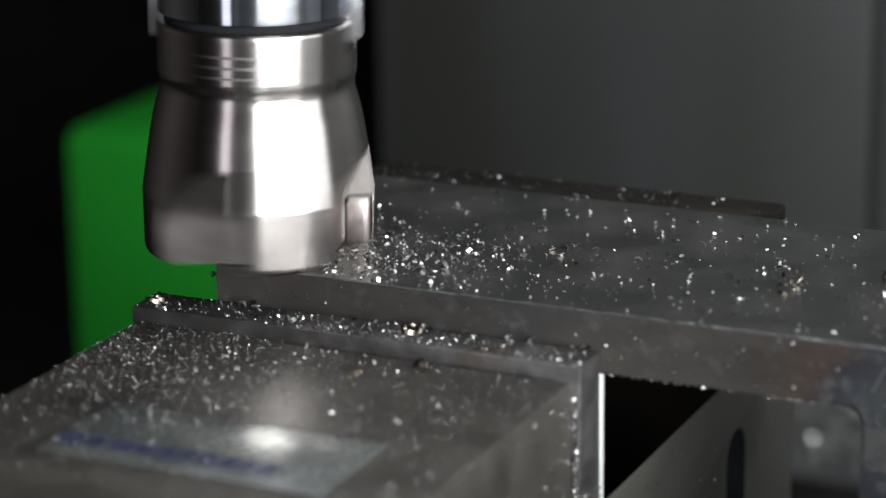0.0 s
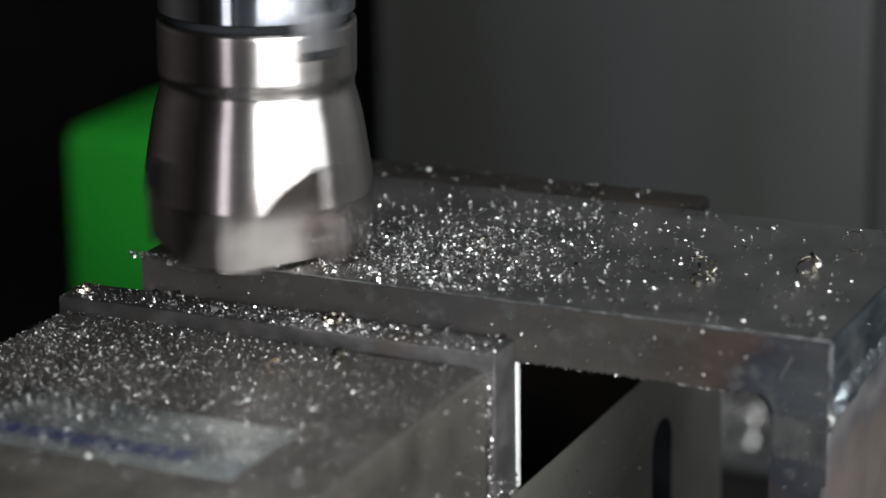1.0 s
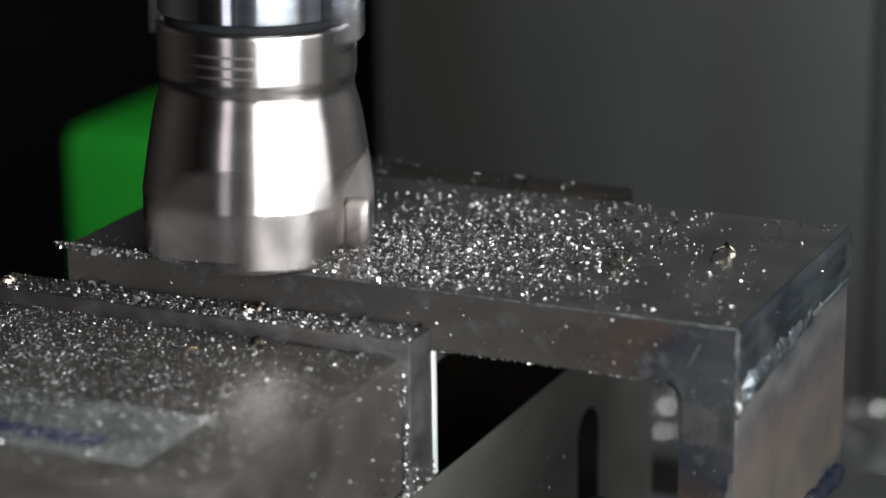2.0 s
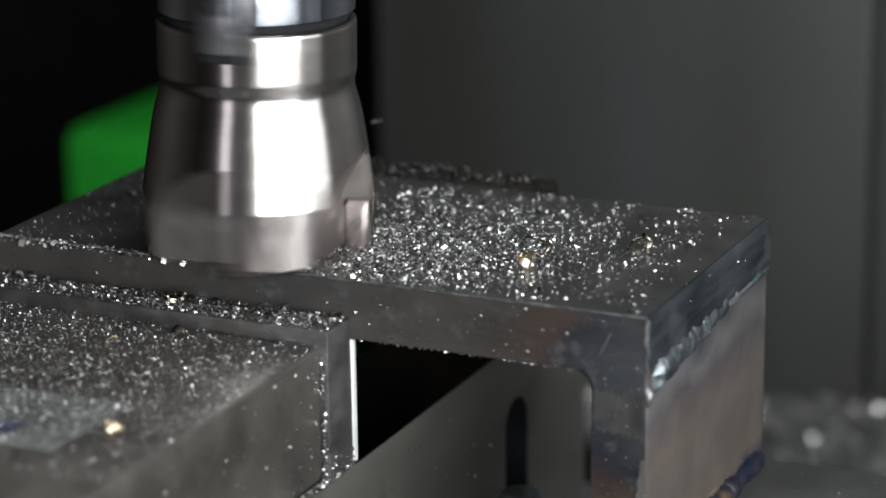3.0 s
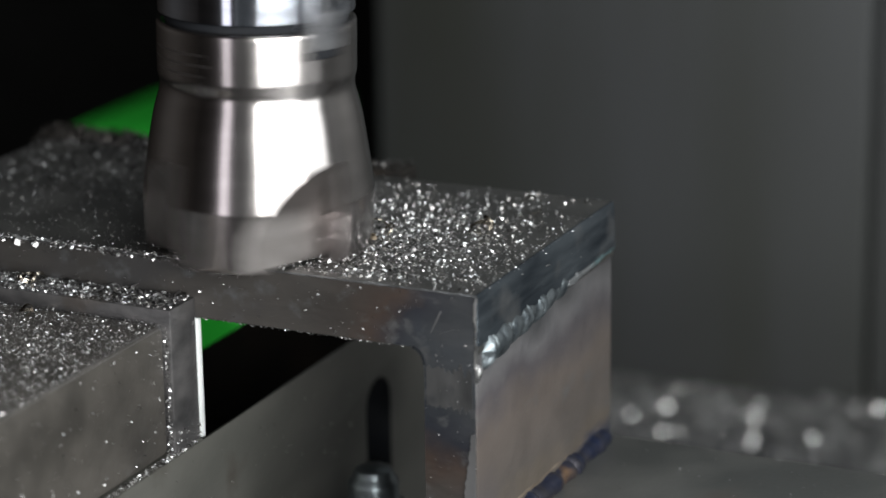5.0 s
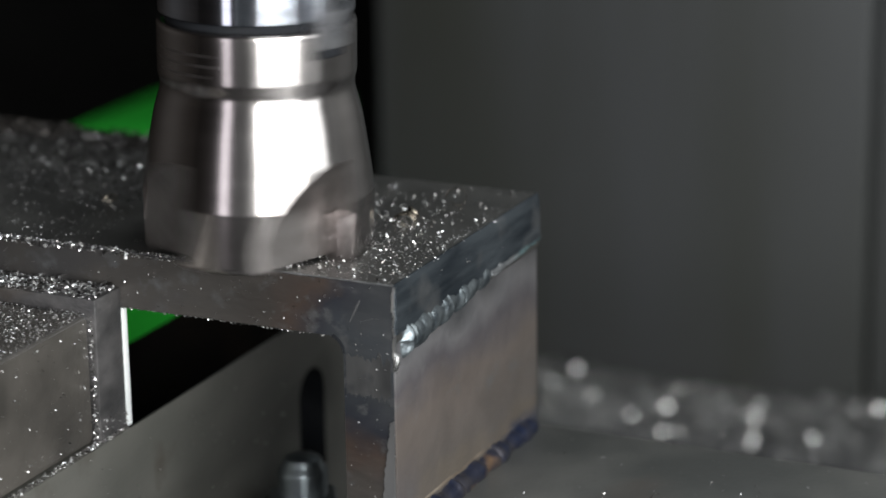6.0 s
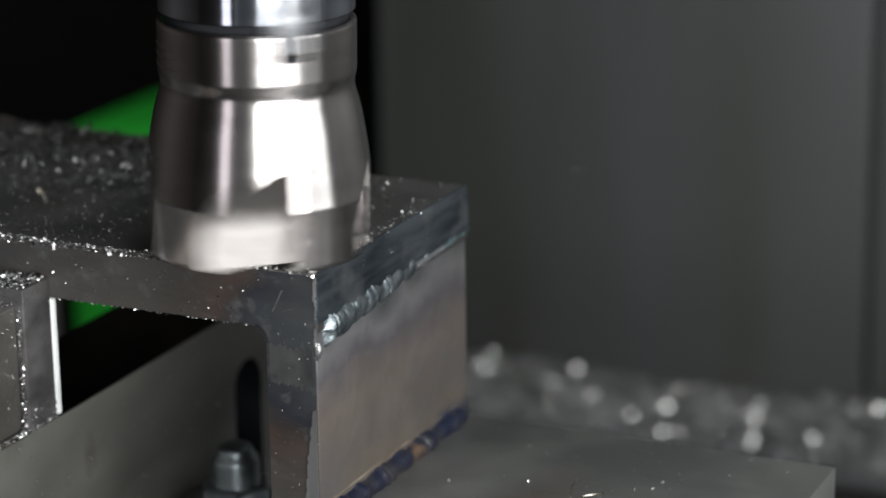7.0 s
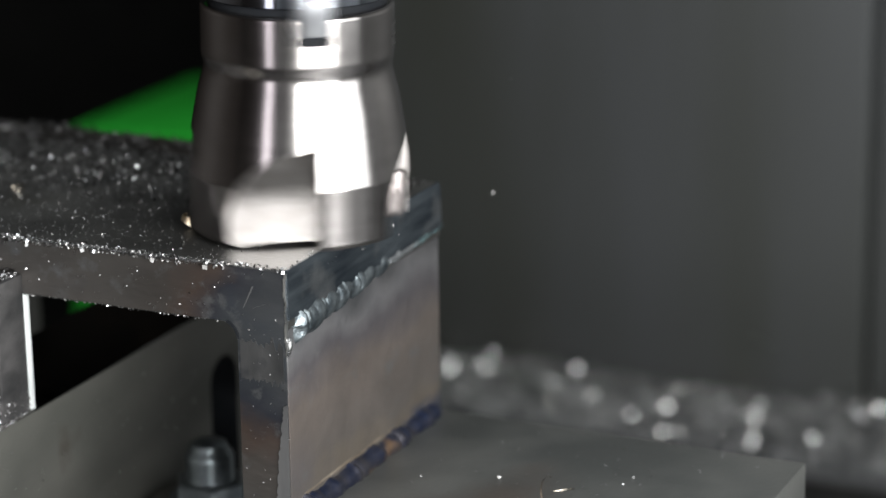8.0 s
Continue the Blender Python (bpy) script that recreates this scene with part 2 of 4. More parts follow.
def lathe(profile, steps=96):
    """A turned body about z from (radius, height) pairs; closed at both ends."""
    bm = bmesh.new()
    rings = []
    for r, h in profile:
        rings.append([bm.verts.new((r * math.cos(2 * math.pi * i / steps), r * math.sin(2 * math.pi * i / steps), h)) for i in range(steps)])
    for a, b in zip(rings, rings[1:]):
        for i in range(steps):
            j = (i + 1) % steps
            bm.faces.new((a[i], a[j], b[j], b[i]))
    bm.faces.new(list(reversed(rings[0])))
    bm.faces.new(rings[-1])
    return bm


def prism(outline, depth, m=Matrix()):
    """An outline in x and z, drawn out along y by depth."""
    bm = bmesh.new()
    a = [bm.verts.new(m @ Vector((x, 0, z))) for x, z in outline]
    b = [bm.verts.new(m @ Vector((x, depth, z))) for x, z in outline]
    n = len(outline)
    bm.faces.new(a)
    bm.faces.new(list(reversed(b)))
    for i in range(n):
        j = (i + 1) % n
        bm.faces.new((a[j], a[i], b[i], b[j]))
    bmesh.ops.recalc_face_normals(bm, faces=bm.faces[:])
    return bm


def mesh_of(bm, name, material_, smooth=True):
    me = bpy.data.meshes.new(name)
    bm.to_mesh(me)
    bm.free()
    me.materials.append(material_)
    if smooth:
        me.shade_smooth()
        me.set_sharp_from_angle(angle=radians(32))
    return me


def part(name, bm, material_, parent=None, label="", smooth=True):
    ob = new(name, mesh_of(bm, name, material_, smooth))
    if parent:
        ob.parent = parent
    if label:
        ob["label"] = label
    return ob


def carve(bm, tools, second=None):
    """The body less the tools, as a bmesh; cut faces take the second slot."""
    me = bpy.data.meshes.new("body")
    bm.to_mesh(me)
    bm.free()
    ob = new("body", me)
    made = []
    for tool in tools:
        tm = bpy.data.meshes.new("tool")
        tool.to_mesh(tm)
        tool.free()
        to = new("tool", tm)
        made.append(to)
        mod = ob.modifiers.new("cut", "BOOLEAN")
        mod.operation, mod.solver, mod.object = "DIFFERENCE", "EXACT", to
    result = bpy.data.meshes.new_from_object(ob.evaluated_get(bpy.context.evaluated_depsgraph_get()))
    out = bmesh.new()
    out.from_mesh(result)
    for o in (*made, ob):
        bpy.data.objects.remove(o)
    return out


def thing(name, label, category, x=0, y=0, z=0, group=""):
    ob = new(name)
    ob.location = (x, y, z)
    return tagged(ob, label, category, group)


# ---- the setting ----
def setting():
    def piece(name, bm, mat, label):
        return tagged(part(name, bm, mat, label=label), label, "", "", "structure")
    piece("floor", boxed(-1.2, 1.2, -1.4, 1.2, -0.34, -0.30), BLACK, "machine bed floor with its shade painted black")
    piece("wall_back", boxed(-0.160, 0.0290, 0.3820, 0.3940, -0.30, 0.9, bevel=0.002), WALL, "grey painted sheet metal panel behind the vise")
    piece("wall_back_edge", boxed(0.0308, 1.2, 0.3900, 0.4020, -0.30, 0.9), WALL, "dark grey panel set back beside the back panel")
    piece("wall_north", boxed(-1.2, 1.2, 1.20, 1.22, -0.30, 1.3), BLACK, "far enclosure wall with its deep shade painted black")
    # Unseen walls, toned for what the cutter mirrors and the bounce they give.
    piece("wall_west", boxed(-1.22, -1.2, -1.4, 1.2, -0.30, 1.3), BROWN, "unseen dark brown wall that darkens the cutter's left reflections")
    piece("wall_east", boxed(1.2, 1.22, -1.4, 1.2, -0.30, 1.3), ENCLOSURE, "unseen light grey wall for reflections and bounced light")
    piece("wall_south", boxed(0.1, 1.2, -1.42, -1.4, -0.30, 1.3), ENCLOSURE, "unseen light grey wall for reflections and bounced light")
    piece("wall_south_dark", boxed(-1.2, 0.0995, -1.42, -1.4, -0.30, 1.3), BROWN, "unseen dark brown panel that darkens the cutter's left reflections")
    piece("ceiling", boxed(-1.2, 1.2, -1.4, 1.2, 1.3, 1.32), TABLE, "dark enclosure ceiling")
    # Black block put where there is only darkness under the ledge.
    piece("wall_lower", boxed(-0.160, 0.60, 0.3330, 0.3812, -0.30, -0.0625), BLACK, "black block standing for the deep shade under the ledge")
    piece("ledge", boxed(-0.160, 0.60, 0.3310, 0.3815, -0.062, -0.059, bevel=0.0008), TABLE, "dark cast iron ledge covered with chips")


def machine_table():
    g = thing("machine_table", "dark cast iron milling table under the vise", "machine table", 0.10, 0.0, -0.3)
    slots = [boxed(-0.40, 0.40, y - 0.007, y + 0.007, 0.285, 0.31) for y in (-0.075, 0.0, 0.075)]
    part("table_top", carve(boxed(-0.26, 0.36, -0.17, 0.155, 0.25, 0.3018, bevel=0.002), slots), TABLE, g)
    part("saddle", boxed(-0.20, 0.30, -0.14, 0.13, 0.0, 0.2495, bevel=0.004), TABLE, g)
    return g


# ---- the cutter ----
BASE = 0.11170
LEAN = 1.1  # the spindle head is out of square with the vise by this many degrees


def face_mill():
    mill = thing("milling_cutter", "satin steel face mill on its arbor, spinning over the plate", "milling cutter", 0, 0, BASE)
    profile = [(0.0150, 0.0012), (0.0215, 0.0006), (0.0238, 0.0002), (0.0246, 0.0008), (0.0248, 0.0013), (0.02483, 0.0018), (0.0250, 0.0132), (0.02502, 0.0136), (0.02494, 0.0140),
               (0.0246, 0.0165), (0.0240, 0.0205), (0.0232, 0.0255), (0.0224, 0.0300), (0.0219, 0.0320), (0.0215, 0.0334), (0.02115, 0.0346), (0.0209, 0.0357), (0.0208, 0.0366),
               (0.02085, 0.0375), (0.0210, 0.0383), (0.0212, 0.0390), (0.0213, 0.0397), (0.0213, 0.0402), (0.0213, 0.0494), (0.0213, 0.0498), (0.0212, 0.0502), (0.0208, 0.0506), (0.0204, 0.0507), (0.0120, 0.0507)]
    tools = []
    for k in range(4):
        turn = pose(0, 0, 0, 0, 0, 90 * k + 4)
        # rake face at x = 0 in the tool's frame, gullet on the side that leads the turn;
        # its floor bends outward towards the top
        top, lead = 0.0232, 0.0198
        tool = bmesh.new()
        rings = []
        for i in range(13):
            z = -0.002 + (top + 0.002) * i / 12
            f = max(0.0, z / top)
            w = max(0.0006, lead * (1 - f ** 3.2) ** 0.55)
            y0 = 0.0181 + 0.0060 * max(0.0, (z - 0.0118) / (top - 0.0118)) ** 1.15
            rings.append([tool.verts.new(turn @ Vector(c)) for c in ((0, y0, z), (w, y0 - 0.14 * w, z), (w, 0.04, z), (0, 0.04, z))])
        for a, b in zip(rings, rings[1:]):
            for q in range(4):
                tool.faces.new((a[q], a[(q + 1) % 4], b[(q + 1) % 4], b[q]))
        tool.faces.new(list(reversed(rings[0])))
        tool.faces.new(rings[-1])
        bmesh.ops.recalc_face_normals(tool, faces=tool.faces[:])
        tools.append(tool)
    for k in range(4):
        seat = boxed(-0.0030, 0.002, 0.0185, 0.0245, -0.002, 0.0112)
        bmesh.ops.transform(seat, matrix=pose(0, 0, 0, 0, 0, 90 * k + 4), verts=seat.verts)
        tools.append(seat)
    for k in range(2):
        t = bmesh.new()
        box(t, 0.0165, 0.03, -0.0044, 0.0044, 0.0446, 0.06)
        bmesh.ops.transform(t, matrix=pose(0, 0, 0, 0, 0, 180 * k), verts=t.verts)
        tools.append(t)
    body = carve(lathe(profile, 128), tools)
    hs, rs = [h for _, h in profile[2:-4]], [r for r, _ in profile[2:-4]]
    for f in body.faces:
        c = f.calc_center_median()
        if 0.0 < c.z < 0.0236 and math.hypot(c.x, c.y) < np.interp(c.z, hs, rs) - 0.0004:
            f.material_index = 1
    part("cutter_body", body, CUTTER, mill).data.materials.append(POCKET)
    # Ring coloured black for the shade in the groove.
    part("gap_ring", lathe([(0.0190, 0.0496), (0.0196, 0.0507), (0.0196, 0.0526), (0.0120, 0.0526)], 96), GAP, mill, "black ring standing for the shaded gap between cutter and arbor")
    part("arbor", lathe([(0.0100, 0.0524), (0.0206, 0.0524), (0.0210, 0.0527), (0.0210, 0.0531), (0.0210, 0.0850), (0.0300, 0.0900), (0.0300, 0.1300)], 128), ARBOR, mill, "bright ground steel arbor")
    key = None
    for k in range(2):
        bm = boxed(0.0150, 0.0228, -0.0039, 0.0039, 0.0467, 0.0650, bevel=0.0006)
        bmesh.ops.transform(bm, matrix=pose(0, 0, 0, 0, 0, 180 * k), verts=bm.verts)
        # Black block under the key: the slot's shade put into its colour.
        dark = boxed(0.0150, 0.0203, -0.0043, 0.0043, 0.0443, 0.0475)
        bmesh.ops.transform(dark, matrix=pose(0, 0, 0, 0, 0, 180 * k), verts=dark.verts)
        part("key_slot_shade", dark, GAP, mill, "black block standing for shade in the key slot")
        drive = part("drive_key", bm, KEY, mill, "steel drive key in its slot")
        sc = lathe([(0.0, 0.0), (0.0022, 0.0), (0.0024, 0.0003), (0.0024, 0.0005), (0.0012, 0.0005), (0.0011, -0.0008), (0.0001, -0.0008)], 20)
        bmesh.ops.transform(sc, matrix=pose(0, 0, 0, 0, 0, 180 * k) @ pose(0.0228, 0, 0.0570, 0, 90, 0), verts=sc.verts)
        part("screw", sc, GAP, drive, "dark socket screw")
    # worn engraving on the collar, too faint to read
    for k, (z, w) in enumerate(((0.0415, 15), (0.0437, 19), (0.0459, 17))):
        bm = bmesh.new()
        angles = [radians(-94 - w + 2 * w * i / 12) for i in range(13)]
        for r in (0.0210, 0.02131):
            for h in (-0.0003, 0.0003):
                for a in angles:
                    bm.verts.new((r * math.cos(a), r * math.sin(a), z + h))
        bm.verts.ensure_lookup_table()
        n = len(angles)
        for i in range(n - 1):
            for p_, q_ in ((0, 1), (1, 3), (3, 2), (2, 0)):
                bm.faces.new((bm.verts[p_ * n + i], bm.verts[p_ * n + i + 1], bm.verts[q_ * n + i + 1], bm.verts[q_ * n + i]))
        bmesh.ops.recalc_face_normals(bm, faces=bm.faces[:])
        part("engraving", bm, ETCH, mill, "faint dark engraved bar")
    for k in range(4):
        turn = pose(0, 0, 0, 0, 0, 90 * k + 4)
        bm = boxed(-0.0029, 0.0003, 0.0187, 0.0243, -0.0002, 0.01105, bevel=0.0012, segments=3)
        bmesh.ops.transform(bm, matrix=turn, verts=bm.verts)
        ins = part("insert", bm, CARBIDE, mill, "grey-brown carbide cutting insert")
        sc = lathe([(0.0, 0.0), (0.0019, 0.0), (0.0019, 0.0004), (0.0010, 0.0005), (0.0008, 0.0001), (0.0001, 0.0001)], 20)
        bmesh.ops.transform(sc, matrix=turn @ pose(0.0003, 0.0215, 0.0060, 0, 90, 0), verts=sc.verts)
        part("screw", sc, CARBIDE, ins, "dark clamping screw")
    return mill


# ---- the vise ----
def vise():
    v = thing("machine_vise", "dark steel machine vise gripping the welded bracket", "vise", 0.034, 0, 0)
    s = Matrix.Translation((-0.034, 0, 0))

    def p(name, bm, mat, label="", parent=None, smooth=True):
        bmesh.ops.transform(bm, matrix=s, verts=bm.verts)
        return part(name, bm, mat, parent or v, label, smooth)
    p("moving_jaw", boxed(-0.0161, 0.0843, -0.130, -0.0268, 0.0712, 0.1006, bevel=0.0016), VISE, "dark worn steel moving jaw strewn with chips")
    # Lighter strip on the worn edge; the bevel's highlight is in its colour.
    worn = [(-0.0009, -0.0001), (-0.0004, 0.00012), (0.00012, -0.0004), (-0.0001, -0.0009)]
    p("edge_highlight", prism([(0.0843 + x - 0.0004, 0.1006 + z - 0.0004) for x, z in worn], 0.102, pose(0, -0.1295, 0)), STRIP, "worn edge of the moving jaw with its bevel highlight painted in")
    p("jaw_plate", boxed(-0.0168, 0.0857, -0.0266, -0.0159, 0.0713, 0.1036, bevel=0.0005), JAW, "ground steel jaw plate")
    outline = [(0.0625, 0.020), (0.0625, 0.0504)] + [(0.0693 - 0.0068 * math.cos(a), 0.0504 + 0.0068 * math.sin(a)) for a in [math.pi * i / 12 for i in range(1, 12)]] + [(0.0761, 0.0504), (0.0761, 0.020)]
    slot = prism(outline, 0.05, pose(0.10, 0, 0, 0, 0, 90))
    rail = carve(boxed(0.0558, 0.0865, -0.150, 0.1140, 0.002, 0.0711, bevel=0.0008), [slot])
    # Faces inside the slot go black: the recess's shade as colour.
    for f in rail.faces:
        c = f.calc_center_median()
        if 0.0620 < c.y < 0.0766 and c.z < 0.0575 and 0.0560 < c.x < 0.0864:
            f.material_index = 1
    # Black block that stands for the darkness deep in the slot.
    p("slot_shade", boxed(0.0580, 0.0640, 0.0605, 0.0780, 0.0210, 0.0585), GAP, "black block in the slot standing for its shade")
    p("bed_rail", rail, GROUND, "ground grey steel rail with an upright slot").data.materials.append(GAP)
    p("bed_rail", boxed(-0.0175, 0.0020, -0.150, 0.1140, 0.002, 0.0711, bevel=0.0008), GROUND)
    p("slideway", boxed(0.0562, 0.0861, -0.0155, 0.0618, 0.0709, 0.0713), POLISHED, "polished dark slideway")
    p("base", boxed(0.0020, 0.0558, -0.150, 0.1140, 0.002, 0.022), VISE)
    p("fixed_jaw", boxed(-0.0075, 0.0950, 0.0620, 0.0765, 0.0712, 0.1110, bevel=0.0008), OILED, "brownish dark steel fixed jaw")
    tag = p("nameplate", boxed(0.0072, 0.0664, -0.1000, -0.0735, 0.1007, 0.1013, bevel=0.0002), PLATE_TAG, "greyish metal nameplate")
    bm = bmesh.new()
    random.seed(4)
    x = 0.0080
    while x < 0.052:
        w = random.uniform(0.0018, 0.0042)
        box(bm, x, x + w, -0.0956 + random.uniform(-0.0004, 0.0004), -0.0905, 0.10131, 0.10137)
        x += w + random.uniform(0.0004, 0.0010)
    p("print_bar", bm, INK, "blue-black printed bar", tag)
    return v


def parallel_bar():
    g = thing("parallel_bar", "bright ground steel parallel standing under the plate", "parallel bar", 0.034, -0.014, 0.0713)
    part("bar", boxed(-0.0505, 0.0518, -0.0017, 0.0000, 0.0, 0.0274, bevel=0.0002), PARALLEL, g)
    return g


def hold_down():
    h = thing("hold_down_clamp", "blackened stud and nut holding the vise down on its table", "clamp", 0.1041, 0.0306, 0.002)
    part("clamp_block", boxed(-0.0160, 0.0300, -0.013, 0.013, 0, 0.0325, bevel=0.001), VISE, h)
    part("washer", lathe([(0.002, 0.0326), (0.0098, 0.0326), (0.0100, 0.0330), (0.0100, 0.0344), (0.002, 0.0346)], 40), BOLT, h)
    nut = lathe([(0.002, 0.0347), (0.0086, 0.0347), (0.0090, 0.0352), (0.0090, 0.0383), (0.0082, 0.0390), (0.002, 0.0390)], 6)
    part("nut", nut, BOLT, h, smooth=False)
    prof = [(0.0005, 0.0347)]
    z = 0.0391
    while z < 0.0445:
        prof += [(0.0060, z), (0.0058, z + 0.0004)]
        z += 0.0008
    part("stud", lathe(prof + [(0.0060, 0.0446), (0.0057, 0.0456), (0.0050, 0.0464), (0.0048, 0.0470), (0.0043, 0.0480), (0.0030, 0.0487), (0.0003, 0.0489)], 40), BOLT, h)
    return h


# ---- the welded bracket ----
def bead(y0, y1, x, z, rise, out, count, seed, front=1.0, back=1.0, depth=0.28, climb=0.0, bow=0.0020):
    """A weld bead along y with overlapping ripples."""
    rnd = random.Random(seed)
    bm = bmesh.new()
    rings, n = [], 14
    steps = count * 9
    for i in range(steps + 1):
        f = i / steps
        ph = (f * count + 1.1 * noise.noise((f * 11, seed, 8))) % 1.0
        swell = (1.05 - depth + depth * (1 - abs(2 * ph - 1)) ** 0.6 + 0.25 * noise.noise((f * count * 0.9, seed, 4))) * (front + (back - front) * f)
        fade = min(1, f * 14 + 0.25, (1 - f) * 14 + 0.2)
        wob = 0.0004 * noise.noise((f * 9, seed, 0))
        ring = []
        for j in range(n):
            a = math.pi * (j / (n - 1) - 0.5)
            lag = bow * math.cos(a) + 0.0007 * noise.noise((f * 15, j * 0.5, seed))
            ring.append(bm.verts.new((x + out * swell * fade * math.cos(a) - 0.0003, y0 + (y1 - y0) * f + lag, z + climb * f + wob + rise * swell * fade * math.sin(a))))
        rings.append(ring)
    for a, b in zip(rings, rings[1:]):
        for j in range(n - 1):
            bm.faces.new((a[j], a[j + 1], b[j + 1], b[j]))
    bm.faces.new(rings[0])
    bm.faces.new(list(reversed(rings[-1])))
    for a, b in zip(rings, rings[1:]):
        bm.faces.new((a[0], b[0], b[-1], a[-1]))
    bmesh.ops.recalc_face_normals(bm, faces=bm.faces[:])
    return bm


def bracket():
    b = thing("welded_bracket", "dark welded steel plate bracket clamped in the vise", "steel bracket", 0.10, 0.02, 0.0428)
    s = Matrix.Translation((-0.10, -0.02, -0.0428))

    def p(name, bm, mat, label="", parent=None):
        bmesh.ops.transform(bm, matrix=s, verts=bm.verts)
        return part(name, bm, mat, parent or b, label)
    top = p("top_plate", boxed(-0.0021, 0.1517, -0.0158, 0.0612, 0.0988, 0.1116, bevel=0.0003), MILL, "dark steel top plate with a freshly milled face")
    p("milled_strip", boxed(-0.0019, 0.1514, -0.0155, 0.0610, 0.11155, 0.11168), MILLED, "shiny face milled skin", top)
    inner = [(0.1397 - 0.0036 + 0.0036 * math.sin(a), 0.0991 - 0.0036 + 0.0036 * math.cos(a)) for a in [math.pi / 2 * k / 8 for k in range(9)]]
    face = [(-0.0019, 0.0991)] + inner + [(0.1397, 0.0549), (0.1513, 0.0549), (0.1513, 0.1114), (-0.0019, 0.1114)]
    p("front_edge", prism(face, 0.00025, pose(0, -0.0160, 0)), EDGE, "smoky sawn front edge, rusty down the upright", top)
    p("side_plate", boxed(0.1394, 0.1514, -0.0155, 0.0610, 0.0548, 0.0986, bevel=0.0004), SIDE, "heat-tinted brownish upright plate")
    p("base_plate", boxed(0.1394, 0.2428, -0.0700, 0.0616, 0.0428, 0.0546, bevel=0.0005), BASE_STEEL, "flat dark steel base plate")
    p("weld_bead", bead(-0.0153, 0.0330, 0.1509, 0.0983, 0.0033, 0.0024, 13, 3, 1.20, 0.75, 0.20, 0.0024, 0.0027), WELD, "rippled silvery blue weld bead")
    p("weld_bead", bead(0.0300, 0.0480, 0.1510, 0.1004, 0.0018, 0.0017, 5, 9, 1.0, 0.9, 0.15, 0.0004), SMOOTH_WELD, "smooth pale grey stretch of the weld")
    p("weld_bead", bead(0.0440, 0.0608, 0.1511, 0.1008, 0.0016, 0.0016, 7, 19, 1.0, 0.8, 0.25, 0.0004), TEAL, "teal-tinted end of the weld")
    p("weld_toe", bead(-0.0150, 0.0600, 0.15125, 0.0940, 0.0006, 0.0003, 5, 21, 1.0, 0.8, 0.05, 0.0034), SMOOTH_WELD, "thin pale line under the weld")
    p("weld_bead", bead(-0.0150, 0.0600, 0.1508, 0.0552, 0.0036, 0.0034, 11, 5, 1.0, 0.9, 0.15), BLUED, "heat-blued fillet weld")
    p("weld_toe", bead(-0.0150, 0.0600, 0.1512, 0.0592, 0.0007, 0.0006, 6, 15, 1.0, 0.8, 0.1), STRAW, "straw-coloured toe of the fillet weld")
    p("weld_start", bead(-0.0157, -0.0095, 0.1524, 0.0562, 0.0022, 0.0024, 4, 27, 1.0, 0.7, 0.3), WELD, "silvery start of the fillet weld")
    p("ground_edge", prism([(0.1514, 0.1010), (0.1523, 0.1010), (0.15224, 0.1060), (0.1520, 0.1109), (0.1516, 0.11175), (0.1512, 0.11175)], 0.0766, pose(0, -0.0157, 0)), DARK_EDGE, "blued ground edge over the weld", top)
    burr = bmesh.new()
    for k in range(18):
        z0 = 0.0930 + 0.0010 * k
        w = 0.0001 + 0.00025 * abs(noise.noise((k * 0.9, 2, 1))) * (2.2 if k < 6 else 1.0)
        o = 0.0003 * noise.noise((k * 0.5, 7, 1))
        box(burr, 0.15145 - w + o, 0.15165 + w * 0.4 + o, -0.0161 - w * 0.3, -0.0155, z0, z0 + 0.00125)
    p("burr", burr, BURR, "bright burr at the welded corner")["kind"] = "stuff"
    drip = lathe([(0.0001, -0.0022), (0.0004, -0.0016), (0.0007, -0.0004), (0.0009, 0.0008), (0.0007, 0.0018), (0.0002, 0.0023)], 14)
    bmesh.ops.transform(drip, matrix=pose(0.1516, -0.0152, 0.0946, 4, 6, 0), verts=drip.verts)
    p("weld_drip", drip, BURR, "bright drip of weld metal")
    edge = [(0.1478 + 0.0026 * (k / 44) ** 1.3 + 0.0005 * noise.noise((k * 0.55, 3, 5)) + 0.0003 * noise.noise((k * 2.1, 9, 5)), 0.0550 + 0.0006 * k) for k in range(45)]
    p("ground_strip", prism(edge + [(0.1513, 0.0820), (0.1513, 0.0550)], 0.0003, pose(0, -0.0163, 0)), STRIP, "bright ground strip along the upright corner")
    low = [(0.1403 + 0.0104 * k / 40, 0.0866 + 0.0012 * noise.noise((k * 0.4, 4, 2)) + 0.0009 * noise.noise((k * 2.3, 1, 2))) for k in range(41)]
    high = [(0.1507 - 0.0104 * k / 30, 0.0952 + 0.0026 * noise.noise((k * 0.33, 6, 2)) + 0.0006 * noise.noise((k * 1.9, 3, 2))) for k in range(31)]
    p("ground_smear", prism(low + high, 0.00012, pose(0, -0.01610, 0)), SMUDGE, "greyish ground smear across the upright")
    for x, z, dx, dz, w in ((0.1436, 0.1076, -0.0023, -0.0050, 0.0004), (0.1466, 0.1040, -0.0030, -0.0012, 0.0002)):
        p("scratch", prism([(x, z), (x + w, z), (x + dx + w * 0.4, z + dz), (x + dx, z + dz)], 0.00010, pose(0, -0.01608, 0)), SMEAR, "pale brushed scratch")
    # Pale ragged strip: burr, plus the plate edge's highlight as colour.
    lip = bmesh.new()
    rows = []
    for k in range(301):
        f = k / 300
